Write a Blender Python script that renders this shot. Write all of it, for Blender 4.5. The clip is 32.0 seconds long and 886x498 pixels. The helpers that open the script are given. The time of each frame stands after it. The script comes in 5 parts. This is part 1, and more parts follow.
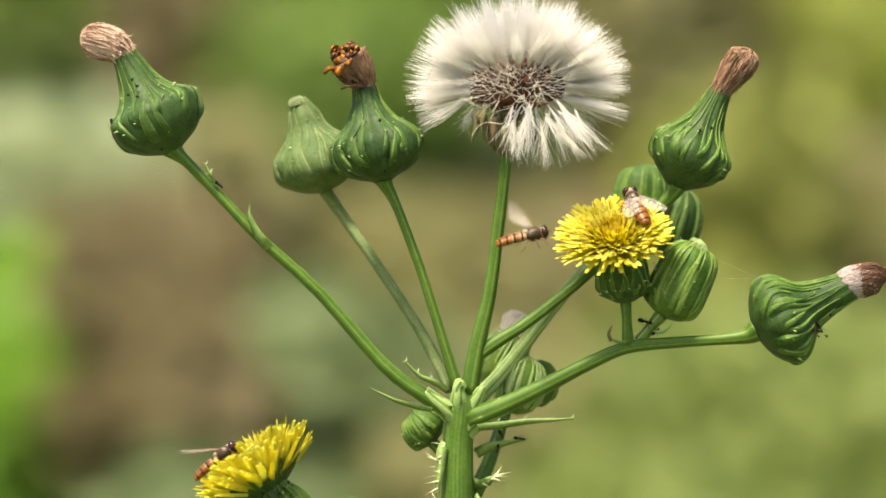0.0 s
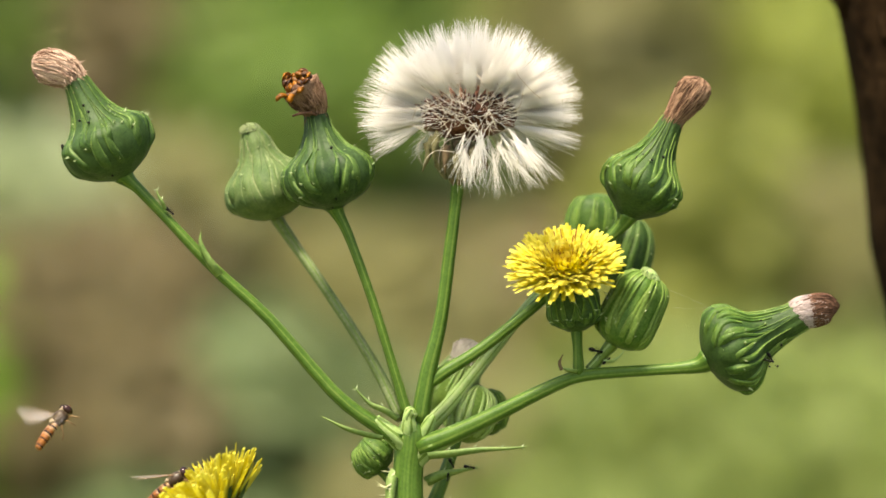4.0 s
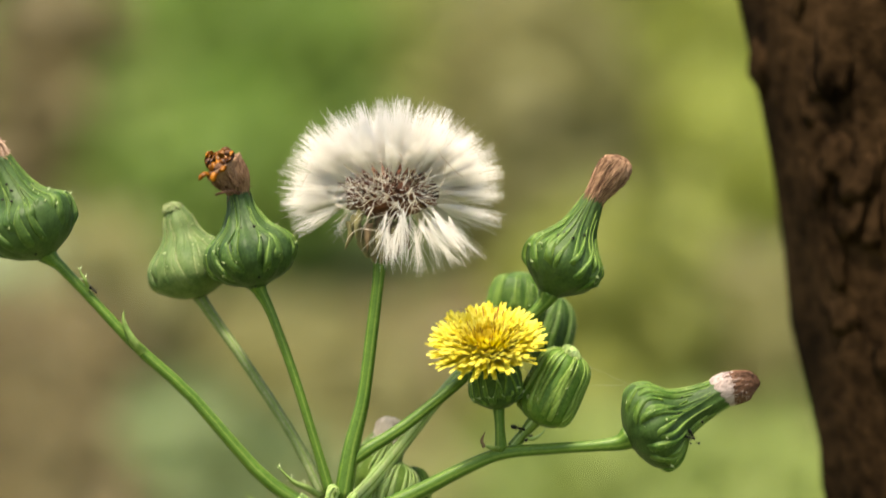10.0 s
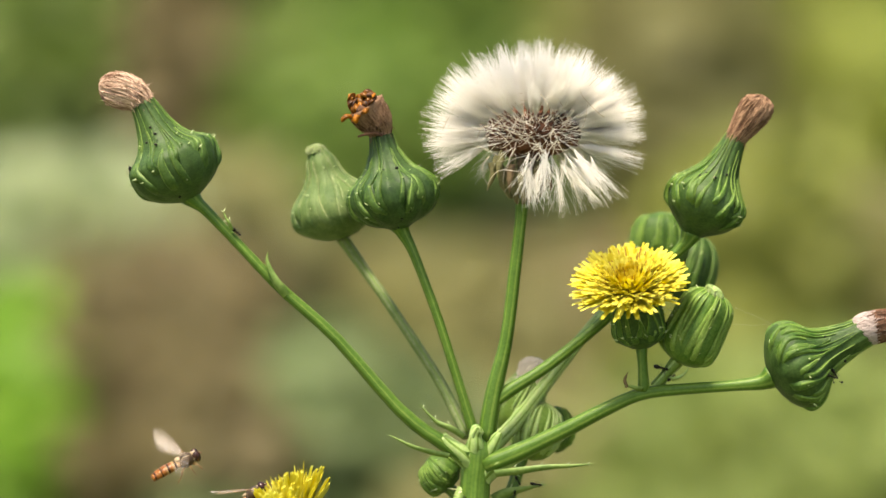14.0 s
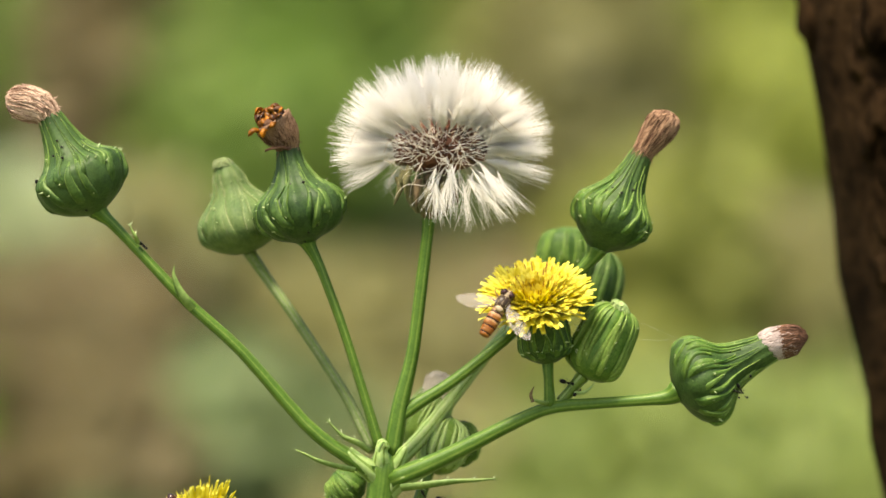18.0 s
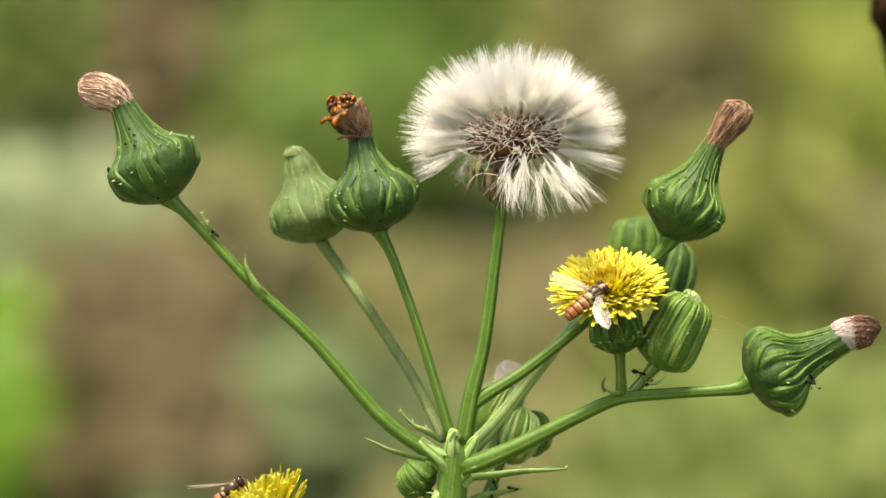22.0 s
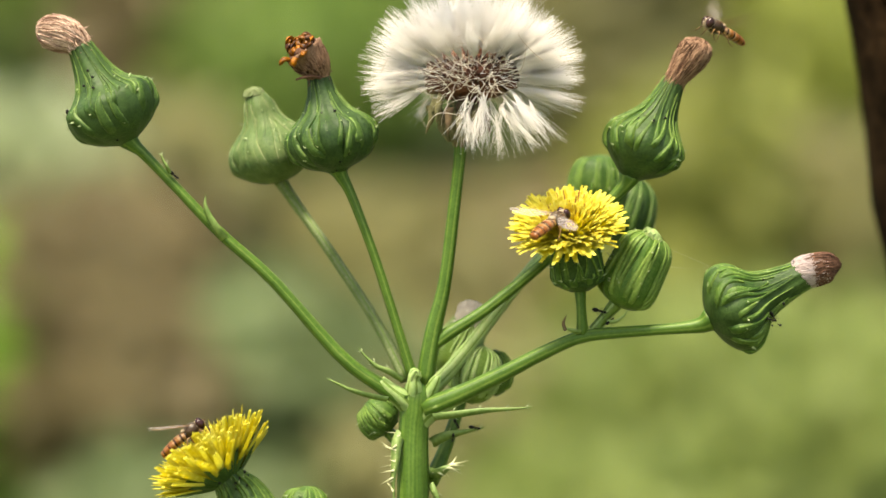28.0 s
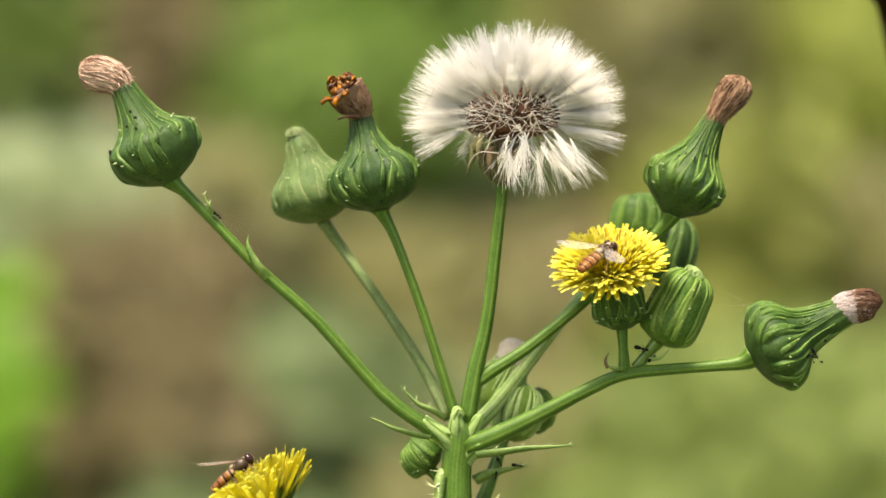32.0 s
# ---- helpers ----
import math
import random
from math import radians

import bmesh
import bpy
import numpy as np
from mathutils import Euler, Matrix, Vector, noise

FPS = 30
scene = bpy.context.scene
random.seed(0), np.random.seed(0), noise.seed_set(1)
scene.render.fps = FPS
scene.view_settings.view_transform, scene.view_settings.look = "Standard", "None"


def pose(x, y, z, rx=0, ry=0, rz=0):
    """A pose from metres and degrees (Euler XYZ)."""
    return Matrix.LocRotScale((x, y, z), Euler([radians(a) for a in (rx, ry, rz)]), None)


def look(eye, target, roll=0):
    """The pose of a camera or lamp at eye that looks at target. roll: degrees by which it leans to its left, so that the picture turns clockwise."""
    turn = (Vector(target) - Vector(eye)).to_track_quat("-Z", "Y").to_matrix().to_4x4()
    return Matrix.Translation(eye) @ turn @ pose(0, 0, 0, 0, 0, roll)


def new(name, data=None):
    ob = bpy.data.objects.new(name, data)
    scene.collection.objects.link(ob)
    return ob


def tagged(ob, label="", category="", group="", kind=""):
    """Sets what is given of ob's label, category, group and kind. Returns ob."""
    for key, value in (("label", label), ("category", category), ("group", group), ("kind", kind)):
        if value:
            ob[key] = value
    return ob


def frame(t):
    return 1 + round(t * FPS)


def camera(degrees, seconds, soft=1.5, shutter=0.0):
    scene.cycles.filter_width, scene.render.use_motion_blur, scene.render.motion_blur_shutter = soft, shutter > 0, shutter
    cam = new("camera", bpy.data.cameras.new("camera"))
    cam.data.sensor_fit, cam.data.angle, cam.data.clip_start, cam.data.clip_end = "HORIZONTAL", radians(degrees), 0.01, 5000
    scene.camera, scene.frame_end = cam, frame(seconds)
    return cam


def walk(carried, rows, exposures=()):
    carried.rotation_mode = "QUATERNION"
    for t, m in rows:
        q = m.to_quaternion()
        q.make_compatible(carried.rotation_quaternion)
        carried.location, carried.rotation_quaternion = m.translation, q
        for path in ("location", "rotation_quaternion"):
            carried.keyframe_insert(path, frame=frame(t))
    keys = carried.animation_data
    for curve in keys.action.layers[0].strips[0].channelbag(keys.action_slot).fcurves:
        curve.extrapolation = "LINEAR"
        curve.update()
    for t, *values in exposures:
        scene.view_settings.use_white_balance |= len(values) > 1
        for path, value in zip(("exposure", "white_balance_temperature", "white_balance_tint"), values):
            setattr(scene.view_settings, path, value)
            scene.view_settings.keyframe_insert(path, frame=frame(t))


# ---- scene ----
# A sow thistle in flower, seen from 0.75 m through a long lens; millimetres about the fork of its stem, which stands at HUB.
HUB = Vector((0, 0, 0.6))
EYE_HEIGHT = 0.6334
FAR = 746.0


def at(u, v, d=0.0):
    """A place by its bearing from the eye: u mm to the right of the fork and v mm above it, as they look at the fork's own distance, d mm behind it."""
    k = 1 + d / FAR
    return HUB + Vector(((1.6 + (u - 1.6) * k) / 1000, d / 1000, (33.4 + (v - 33.4) * k) / 1000))


# ---- camera: seconds, turn to the left, tilt up, roll, distance ----
cam = camera(12, 32.0, soft=1.6, shutter=0.4)
cam.data.dof.use_dof = True
cam.data.dof.focus_distance = 0.743
cam.data.dof.aperture_fstop = 10.5
cam.data.dof.aperture_blades = 0
CAMERA_ROWS = [
    (0, 0.340, -0.626, -0.44, 0.7458),
    (0.5, 0.427, -0.468, -0.33, 0.7468),
    (1, 0.358, -0.473, -0.27, 0.7469),
    (1.5, 0.356, -0.721, -0.34, 0.7472),
    (2, 0.308, -1.025, -0.22, 0.7459),
    (2.5, -0.053, -0.953, -0.18, 0.7456),
    (3, -0.188, -0.649, -0.14, 0.7450),
    (3.5, -0.305, -0.407, -0.07, 0.7446),
    (5.5, -0.316, -0.049, -0.32, 0.7459),
    (6, 0.000, 0.000, -0.00, 0.7460),
    (6.5, 0.191, 0.189, -0.20, 0.7465),
    (7, 0.101, 0.402, -0.13, 0.7476),
    (7.5, 0.090, 0.224, 0.05, 0.7469),
    (8, 0.188, -0.108, -0.01, 0.7463),
    (8.5, 0.012, -0.276, 0.13, 0.7467),
    (9, -0.557, -0.386, 0.21, 0.7467),
    (9.5, -0.981, 0.037, -0.12, 0.7471),
    (10, -1.382, 0.809, -0.22, 0.7477),
    (10.5, -1.465, 1.491, -0.19, 0.7478),
    (11, -1.549, 1.387, -0.47, 0.7483),
    (11.5, -0.583, 0.571, -0.30, 0.7503),
    (12, 0.338, -0.557, -0.41, 0.7493),
    (12.5, 0.377, -0.259, -0.55, 0.7486),
    (13, 0.480, -0.188, -0.56, 0.7497),
    (13.5, 0.632, -0.433, -0.54, 0.7494),
    (14, 0.560, 0.016, -0.51, 0.7497),
    (14.5, 0.352, 0.013, -0.65, 0.7496),
    (16.5, 0.704, 0.103, -0.27, 0.7499),
    (17, 0.339, 0.030, -0.12, 0.7520),
    (17.5, -0.452, 0.081, -0.34, 0.7491),
    (18, -0.711, 0.202, -0.33, 0.7504),
    (18.5, -0.823, 0.254, -0.35, 0.7486),
    (19, -0.598, -0.052, -0.49, 0.7493),
    (19.5, 0.103, -0.381, -0.42, 0.7497),
    (20, 0.266, -0.590, -0.31, 0.7484),
    (20.5, 0.252, -0.487, -0.18, 0.7493),
    (21, 0.065, -0.504, -0.18, 0.7477),
    (21.5, 0.136, -0.180, -0.08, 0.7473),
    (22, 0.268, 0.059, -0.12, 0.7489),
    (22.5, 0.005, -0.133, -0.16, 0.7497),
    (23, 0.126, -0.257, -0.16, 0.7481),
    (23.5, 0.381, -0.080, -0.08, 0.7494),
    (24, 0.393, -0.122, -0.01, 0.7490),
    (24.5, 0.338, -0.296, -0.06, 0.7482),
    (25, 0.154, -0.632, -0.11, 0.7488),
    (25.5, -0.025, -0.372, 0.01, 0.7472),
    (27.5, -0.365, -0.152, -0.60, 0.7490),
    (28, -0.270, -0.764, -0.54, 0.7486),
    (28.5, -0.253, -0.560, -0.22, 0.7481),
    (29, -0.255, -0.003, -0.60, 0.7480),
    (29.5, -0.181, 0.509, -0.65, 0.7491),
    (30, 0.001, 0.731, -0.57, 0.7494),
    (30.5, 0.170, 0.524, -0.73, 0.7491),
    (31, 0.553, 0.354, -0.74, 0.7500),
    (31.5, 0.404, -0.046, -0.89, 0.7497),
    (32, 0.294, -0.232, -0.80, 0.7509),
]
walk(cam, [(t, pose(0.0016, -far, EYE_HEIGHT, 90 + tilt, 0, turn) @ pose(0, 0, 0, 0, 0, roll)) for t, turn, tilt, roll, far in CAMERA_ROWS],
     exposures=((0, 1.52, 7650, 9), (32, 1.52, 7650, 9)))

# ---- light: hazy sun, high, over the left shoulder of the eye, under an open sky ----
SUN_TURN, SUN_HEIGHT = -150, 66     # degrees to the right of straight away from the eye, and above the ground
world = bpy.data.worlds.new("sky")
scene.world = world
world.use_nodes = True
wn = world.node_tree.nodes
sky = wn.new("ShaderNodeTexSky")
sky.sky_type, sky.sun_disc = "NISHITA", False
sky.sun_elevation, sky.sun_rotation = radians(SUN_HEIGHT), radians(SUN_TURN)
sky.dust_density, sky.air_density = 3.0, 1.0
world.node_tree.links.new(sky.outputs[0], wn["Background"].inputs[0])
wn["Background"].inputs[1].default_value = 0.13
sun = new("sun", bpy.data.lights.new("sun", "SUN"))
sun.data.energy, sun.data.angle, sun.data.color = 3.4, radians(12), (1.0, 0.95, 0.86)
sun_from = Vector((math.sin(radians(SUN_TURN)) * math.cos(radians(SUN_HEIGHT)), math.cos(radians(SUN_TURN)) * math.cos(radians(SUN_HEIGHT)), math.sin(radians(SUN_HEIGHT))))
sun.matrix_world = look(sun_from * 5, (0, 0, 0))


# ---- materials ----
def material(name, dark, light, rough=0.6, grain=900.0, patch=120.0, bump=0.0, through_light=0.0, by_object=0.0, by_island=0.0, sheen=0.0, specular=0.4, ramp=(0.3, 0.7), flesh=0.0):
    """A surface between two colours, varied at two sizes (cycles a metre), with a fine relief in metres, and light that shines through thin parts."""
    m = bpy.data.materials.new(name)
    m.use_nodes = True
    nt = m.node_tree
    p = nt.nodes["Principled BSDF"]
    place = nt.nodes.new("ShaderNodeNewGeometry")
    small = nt.nodes.new("ShaderNodeTexNoise")
    large = nt.nodes.new("ShaderNodeTexNoise")
    for tex, scale in ((small, grain), (large, patch)):
        nt.links.new(place.outputs["Position"], tex.inputs["Vector"])
        tex.inputs["Scale"].default_value = scale
        tex.inputs["Detail"].default_value = 4
    add = nt.nodes.new("ShaderNodeMath")
    add.operation = "ADD"
    nt.links.new(small.outputs["Fac"], add.inputs[0])
    nt.links.new(large.outputs["Fac"], add.inputs[1])
    half = nt.nodes.new("ShaderNodeMath")
    half.operation = "MULTIPLY"
    half.inputs[1].default_value = 0.5
    nt.links.new(add.outputs[0], half.inputs[0])
    span = nt.nodes.new("ShaderNodeMapRange")
    span.inputs["From Min"].default_value, span.inputs["From Max"].default_value = ramp
    nt.links.new(half.outputs[0], span.inputs["Value"])
    fac = span.outputs["Result"]
    for amount, node, socket in ((by_object, "ShaderNodeObjectInfo", "Random"), (by_island, "ShaderNodeNewGeometry", "Random Per Island")):
        if amount:
            rnd = nt.nodes.new(node)
            mul = nt.nodes.new("ShaderNodeMath")
            mul.operation = "MULTIPLY_ADD"
            mul.inputs[1].default_value = amount
            nt.links.new(rnd.outputs[socket], mul.inputs[0])
            nt.links.new(fac, mul.inputs[2])
            sub = nt.nodes.new("ShaderNodeMath")
            sub.operation = "SUBTRACT"
            sub.use_clamp = True
            sub.inputs[1].default_value = amount / 2
            nt.links.new(mul.outputs[0], sub.inputs[0])
            fac = sub.outputs[0]
    mix = nt.nodes.new("ShaderNodeMix")
    mix.data_type = "RGBA"
    mix.inputs["A"].default_value = (*dark, 1)
    mix.inputs["B"].default_value = (*light, 1)
    nt.links.new(fac, mix.inputs["Factor"])
    colour = mix.outputs["Result"]
    nt.links.new(colour, p.inputs["Base Color"])
    p.inputs["Roughness"].default_value = rough
    p.inputs["Specular IOR Level"].default_value = specular
    p.inputs["Sheen Weight"].default_value = sheen
    if flesh:
        # light that wanders a little way through juicy tissue
        p.inputs["Subsurface Weight"].default_value = flesh
        p.inputs["Subsurface Radius"].default_value = (0.5, 1.0, 0.25)
        p.inputs["Subsurface Scale"].default_value = 0.0012
    if bump:
        b = nt.nodes.new("ShaderNodeBump")
        b.inputs["Strength"].default_value = 0.6
        b.inputs["Distance"].default_value = bump
        nt.links.new(small.outputs["Fac"], b.inputs["Height"])
        nt.links.new(b.outputs["Normal"], p.inputs["Normal"])
    if through_light:
        t = nt.nodes.new("ShaderNodeBsdfTranslucent")
        nt.links.new(colour, t.inputs["Color"])
        s = nt.nodes.new("ShaderNodeMixShader")
        s.inputs["Fac"].default_value = through_light
        nt.links.new(p.outputs[0], s.inputs[1])
        nt.links.new(t.outputs[0], s.inputs[2])
        nt.links.new(s.outputs[0], nt.nodes["Material Output"].inputs["Surface"])
    return m


STEM_DARK = material("stem_green_dark", (0.0289, 0.0739, 0.0060), (0.0680, 0.1320, 0.0161), 0.5, 1800, 260, 0.00008, specular=0.25, flesh=0.1)
STEM_LIGHT = material("stem_green_light", (0.0595, 0.1144, 0.0130), (0.1250, 0.1900, 0.0341), 0.5, 1800, 260, 0.00008, specular=0.25, flesh=0.1)
STEM_MID = material("stem_green_mid", (0.0425, 0.0950, 0.0090), (0.0900, 0.1600, 0.0236), 0.5, 1800, 260, 0.00008, specular=0.25, flesh=0.1)
STEM_PALE = material("stem_pale_joint", (0.1430, 0.2275, 0.0650), (0.2730, 0.3575, 0.1365), 0.5, 1800, 260, 0.00008, specular=0.25, flesh=0.2)
# bud bodies: deep green, darkened further for shade at bottoms and in grooves
BUD = material("bud_green", (0.0137, 0.0374, 0.0064), (0.0467, 0.0892, 0.0190), 0.55, 2200, 330, 0.00012, by_object=0.5, specular=0.2, ramp=(0.36, 0.64), flesh=0.12)
BRACT = material("bract_green", (0.0229, 0.0617, 0.0072), (0.0738, 0.1305, 0.0234), 0.55, 2200, 330, 0.00012, by_object=0.5, specular=0.2, ramp=(0.36, 0.64), flesh=0.12)
# this deeper body green carries the same painted shade
BUD_DEEP = material("bud_deep_green", (0.0108, 0.0314, 0.0059), (0.0382, 0.0765, 0.0179), 0.55, 2200, 330, 0.00012, by_object=0.5, specular=0.2, ramp=(0.36, 0.64), flesh=0.12)
BRACT_DEEP = material("bract_deep_green", (0.0159, 0.0449, 0.0068), (0.0553, 0.1037, 0.0211), 0.55, 2200, 330, 0.00012, by_object=0.5, specular=0.2, ramp=(0.36, 0.64), flesh=0.12)
BRACT_FRESH = material("bract_fresh_green", (0.0357, 0.0880, 0.0090), (0.1050, 0.1750, 0.0310), 0.55, 2200, 330, 0.00012, by_object=0.5, specular=0.2, ramp=(0.36, 0.64), flesh=0.12)
BRACT_RIB = material("bract_rib_green", (0.0467, 0.0924, 0.0140), (0.1150, 0.1800, 0.0434), 0.55, 2200, 330, 0.00012, by_object=0.5, specular=0.2, ramp=(0.36, 0.64), flesh=0.12)
SAGE_TIP = material("bud_sage_rib", (0.085, 0.125, 0.040), (0.19, 0.225, 0.105), 0.6, 2200, 330, 0.0001, by_object=0.5, specular=0.18, ramp=(0.36, 0.64), flesh=0.12)
BRACT_EDGE = material("bract_edge_light_green", (0.0593, 0.1146, 0.0140), (0.1442, 0.2185, 0.0461), 0.55, 2200, 330, 0.00012, by_object=0.5, specular=0.2, ramp=(0.36, 0.64), flesh=0.12)
SAGE = material("bud_sage_bloom", (0.0382, 0.0765, 0.0187), (0.0978, 0.1428, 0.0493), 0.6, 2200, 330, 0.0001, by_object=0.5, specular=0.18, ramp=(0.36, 0.64), flesh=0.12)
PRICKLE = material("prickle_pale_green", (0.15, 0.21, 0.08), (0.36, 0.42, 0.22), 0.5, 2500, 400)
SPINE = material("spine_cream", (0.34, 0.36, 0.17), (0.58, 0.58, 0.34), 0.5, 2500, 400)
STRAW = material("dried_floret_tan", (0.16, 0.085, 0.055), (0.56, 0.40, 0.30), 0.8, 2600, 260, 0.0001, by_island=0.9, specular=0.12)
UMBER = material("dried_floret_brown", (0.026, 0.012, 0.007), (0.145, 0.075, 0.046), 0.75, 2200, 260, 0.0001, by_island=0.9, specular=0.12)
AMBER = material("withered_petal_amber", (0.028, 0.007, 0.001), (0.42, 0.15, 0.008), 0.4, 1500, 420, 0.0001, through_light=0.35, by_object=0.9, specular=0.3)
MAUVE = material("dried_floret_mauve", (0.0685, 0.0329, 0.0192), (0.2808, 0.1713, 0.1069), 0.8, 2600, 260, 0.0001, by_island=0.9, specular=0.12)
FLUFF = material("white_fluff_cap", (0.2160, 0.1680, 0.1520), (0.3680, 0.3080, 0.2920), 0.9, 2600, 260, 0.00008, by_island=0.6)
HAIR = material("pappus_white", (0.90, 0.88, 0.84), (0.97, 0.96, 0.94), 0.6, 700, 90, through_light=0.65, by_object=0.6, specular=0.2)
THREAD = material("pappus_cream_thread", (0.50, 0.42, 0.32), (0.78, 0.72, 0.62), 0.55, 900, 200, through_light=0.3, by_object=0.5)
ACHENE = material("seed_brown", (0.0128, 0.0040, 0.0016), (0.1280, 0.0440, 0.0192), 0.65, 1500, 420, 0.0001, by_object=0.8, ramp=(0.36, 0.66))
PETAL = material("floret_yellow", (0.66, 0.58, 0.045), (0.86, 0.83, 0.20), 0.55, 1200, 260, 0.00004, through_light=0.55, by_object=0.9, specular=0.2)
PETAL_DENSE = material("floret_yellow_packed", (0.64, 0.55, 0.04), (0.85, 0.80, 0.16), 0.55, 1200, 260, 0.00004, through_light=0.55, by_island=0.9, specular=0.2)
PETAL_MID = material("floret_golden", (0.62, 0.46, 0.02), (0.82, 0.70, 0.08), 0.55, 1600, 300, 0.00004, through_light=0.4, by_island=0.9)
STIGMA = material("stigma_brown", (0.18, 0.08, 0.01), (0.45, 0.24, 0.02), 0.6, 2000, 300)
LEAF = material("bract_leaf_green", (0.1063, 0.2063, 0.0400), (0.2750, 0.3750, 0.1125), 0.5, 1600, 300, 0.00006, through_light=0.3)
DRY_BRACT = material("involucre_olive_tan", (0.045, 0.045, 0.018), (0.20, 0.18, 0.085), 0.7, 2200, 420, 0.0001, by_object=0.6, specular=0.15)
WITHER = material("withered_leaf_brown", (0.0411, 0.0274, 0.0137), (0.1644, 0.1096, 0.0480), 0.8, 1500, 300)
BLACK = material("insect_black", (0.0021, 0.0018, 0.0014), (0.0075, 0.0062, 0.0048), 0.35, 3000, 500, specular=0.15)
THORAX = material("fly_thorax_bronze", (0.0135, 0.0075, 0.0037), (0.0488, 0.0285, 0.0135), 0.35, 2500, 500, 0.00005, specular=0.25)
DUST = material("fly_thorax_stripe", (0.20, 0.15, 0.09), (0.32, 0.25, 0.16), 0.5, 2500, 500, specular=0.25)
EYE_RED = material("fly_eye_maroon", (0.014, 0.004, 0.003), (0.035, 0.011, 0.008), 0.25, 4000, 600, specular=0.3)
ORANGE = material("fly_orange_band", (0.1275, 0.0390, 0.0045), (0.2400, 0.0900, 0.0150), 0.32, 2200, 500, by_object=0.4, specular=0.3, flesh=0.25)
BAND = material("fly_dark_band", (0.0103, 0.0034, 0.0021), (0.0240, 0.0086, 0.0041), 0.32, 2200, 500, specular=0.15)
PALE_BAND = material("fly_pale_band", (0.2210, 0.1190, 0.0510), (0.3400, 0.2125, 0.1020), 0.4, 2200, 500, specular=0.3, flesh=0.25)
LEG = material("fly_leg_amber", (0.09, 0.045, 0.014), (0.20, 0.11, 0.04), 0.45, 2200, 500, specular=0.2)
SILK = material("spider_silk", (0.6, 0.6, 0.6), (0.8, 0.8, 0.78), 0.4, 2000, 500)
# dark brown bark, with the trunk's shade put into the colour as well
BARK = material("bark_dark_brown_shaded", (0.005, 0.0027, 0.0011), (0.038, 0.021, 0.0095), 0.95, 330, 60, 0.0012, ramp=(0.38, 0.68), specular=0.02)
SOIL = material("ground_litter", (0.0480, 0.0658, 0.0192), (0.1302, 0.1439, 0.0548), 0.95, 40, 3, 0.01)


def wing_material():
    """Thin clear membrane, faintly pink, with a soft sheen."""
    m = bpy.data.materials.new("fly_wing_membrane")
    m.use_nodes = True
    nt = m.node_tree
    p = nt.nodes["Principled BSDF"]
    noise_tex = nt.nodes.new("ShaderNodeTexNoise")
    noise_tex.inputs["Scale"].default_value = 900
    mix = nt.nodes.new("ShaderNodeMix")
    mix.data_type = "RGBA"
    mix.inputs["A"].default_value, mix.inputs["B"].default_value = (0.55, 0.47, 0.43, 1), (0.80, 0.74, 0.71, 1)
    nt.links.new(noise_tex.outputs["Fac"], mix.inputs["Factor"])
    nt.links.new(mix.outputs["Result"], p.inputs["Base Color"])
    p.inputs["Roughness"].default_value = 0.22
    p.inputs["Specular IOR Level"].default_value = 0.7
    clear = nt.nodes.new("ShaderNodeBsdfTransparent")
    s = nt.nodes.new("ShaderNodeMixShader")
    s.inputs["Fac"].default_value = 0.115
    nt.links.new(clear.outputs[0], s.inputs[1])
    nt.links.new(p.outputs[0], s.inputs[2])
    nt.links.new(s.outputs[0], nt.nodes["Material Output"].inputs["Surface"])
    return m


WING = wing_material()


def foliage(name, dark, light):
    return material(name, dark, light, 0.6, 60, 7, through_light=0.5, by_island=1.0)


FAR_GREEN = foliage("foliage_mid_green", (0.1085, 0.1886, 0.0302), (0.1980, 0.2970, 0.0660))
FAR_DARK = foliage("foliage_dark_green", (0.1017, 0.1598, 0.0351), (0.2033, 0.2770, 0.0702))
FAR_YELLOW = foliage("foliage_yellow_green", (0.2175, 0.2639, 0.0504), (0.4250, 0.4761, 0.1222))
FAR_FRESH = foliage("foliage_fresh_green", (0.1512, 0.3032, 0.0310), (0.2918, 0.4940, 0.0721))
FAR_SAGE = foliage("foliage_pale_sage", (0.2732, 0.3314, 0.1660), (0.5211, 0.5832, 0.3650))
FAR_OLIVE = foliage("foliage_olive", (0.1565, 0.1817, 0.0367), (0.3128, 0.3362, 0.0883))
FAR_MIX = foliage("foliage_hedge", (0.1630, 0.2046, 0.0466), (0.3446, 0.3810, 0.1242))
FAR_BROWN = foliage("foliage_dry_brown", (0.1620, 0.1296, 0.0612), (0.2880, 0.2448, 0.1296))
FAR_STRAW = foliage("foliage_straw", (0.2000, 0.1920, 0.0760), (0.3439, 0.3359, 0.1520))
FAR_LIME = foliage("foliage_lime", (0.19, 0.25, 0.065), (0.33, 0.40, 0.13))
FAR_TEAL = foliage("foliage_grey_green", (0.1197, 0.1719, 0.0669), (0.2157, 0.2750, 0.1235))


# ---- geometry helpers ----
def mesh_of(name, verts, faces, mats, slots=None, smooth=True):
    me = bpy.data.meshes.new(name)
    me.from_pydata([tuple(v) for v in verts], [], faces)
    for m in (mats if isinstance(mats, (list, tuple)) else [mats]):
        me.materials.append(m)
    if slots is not None:
        me.polygons.foreach_set("material_index", slots)
    me.polygons.foreach_set("use_smooth", [smooth] * len(me.polygons))
    me.update()
    return me


def part(name, me, parent=None, label=""):
    """One mesh object under a thing or a part; all meshes are written in the world's metres unless placed afterwards."""
    ob = new(name, me)
    if parent is not None:
        ob.parent = parent
    return tagged(ob, label)


def thing(name, label, category, group="", kind=""):
    return tagged(new(name), label, category, group, kind)


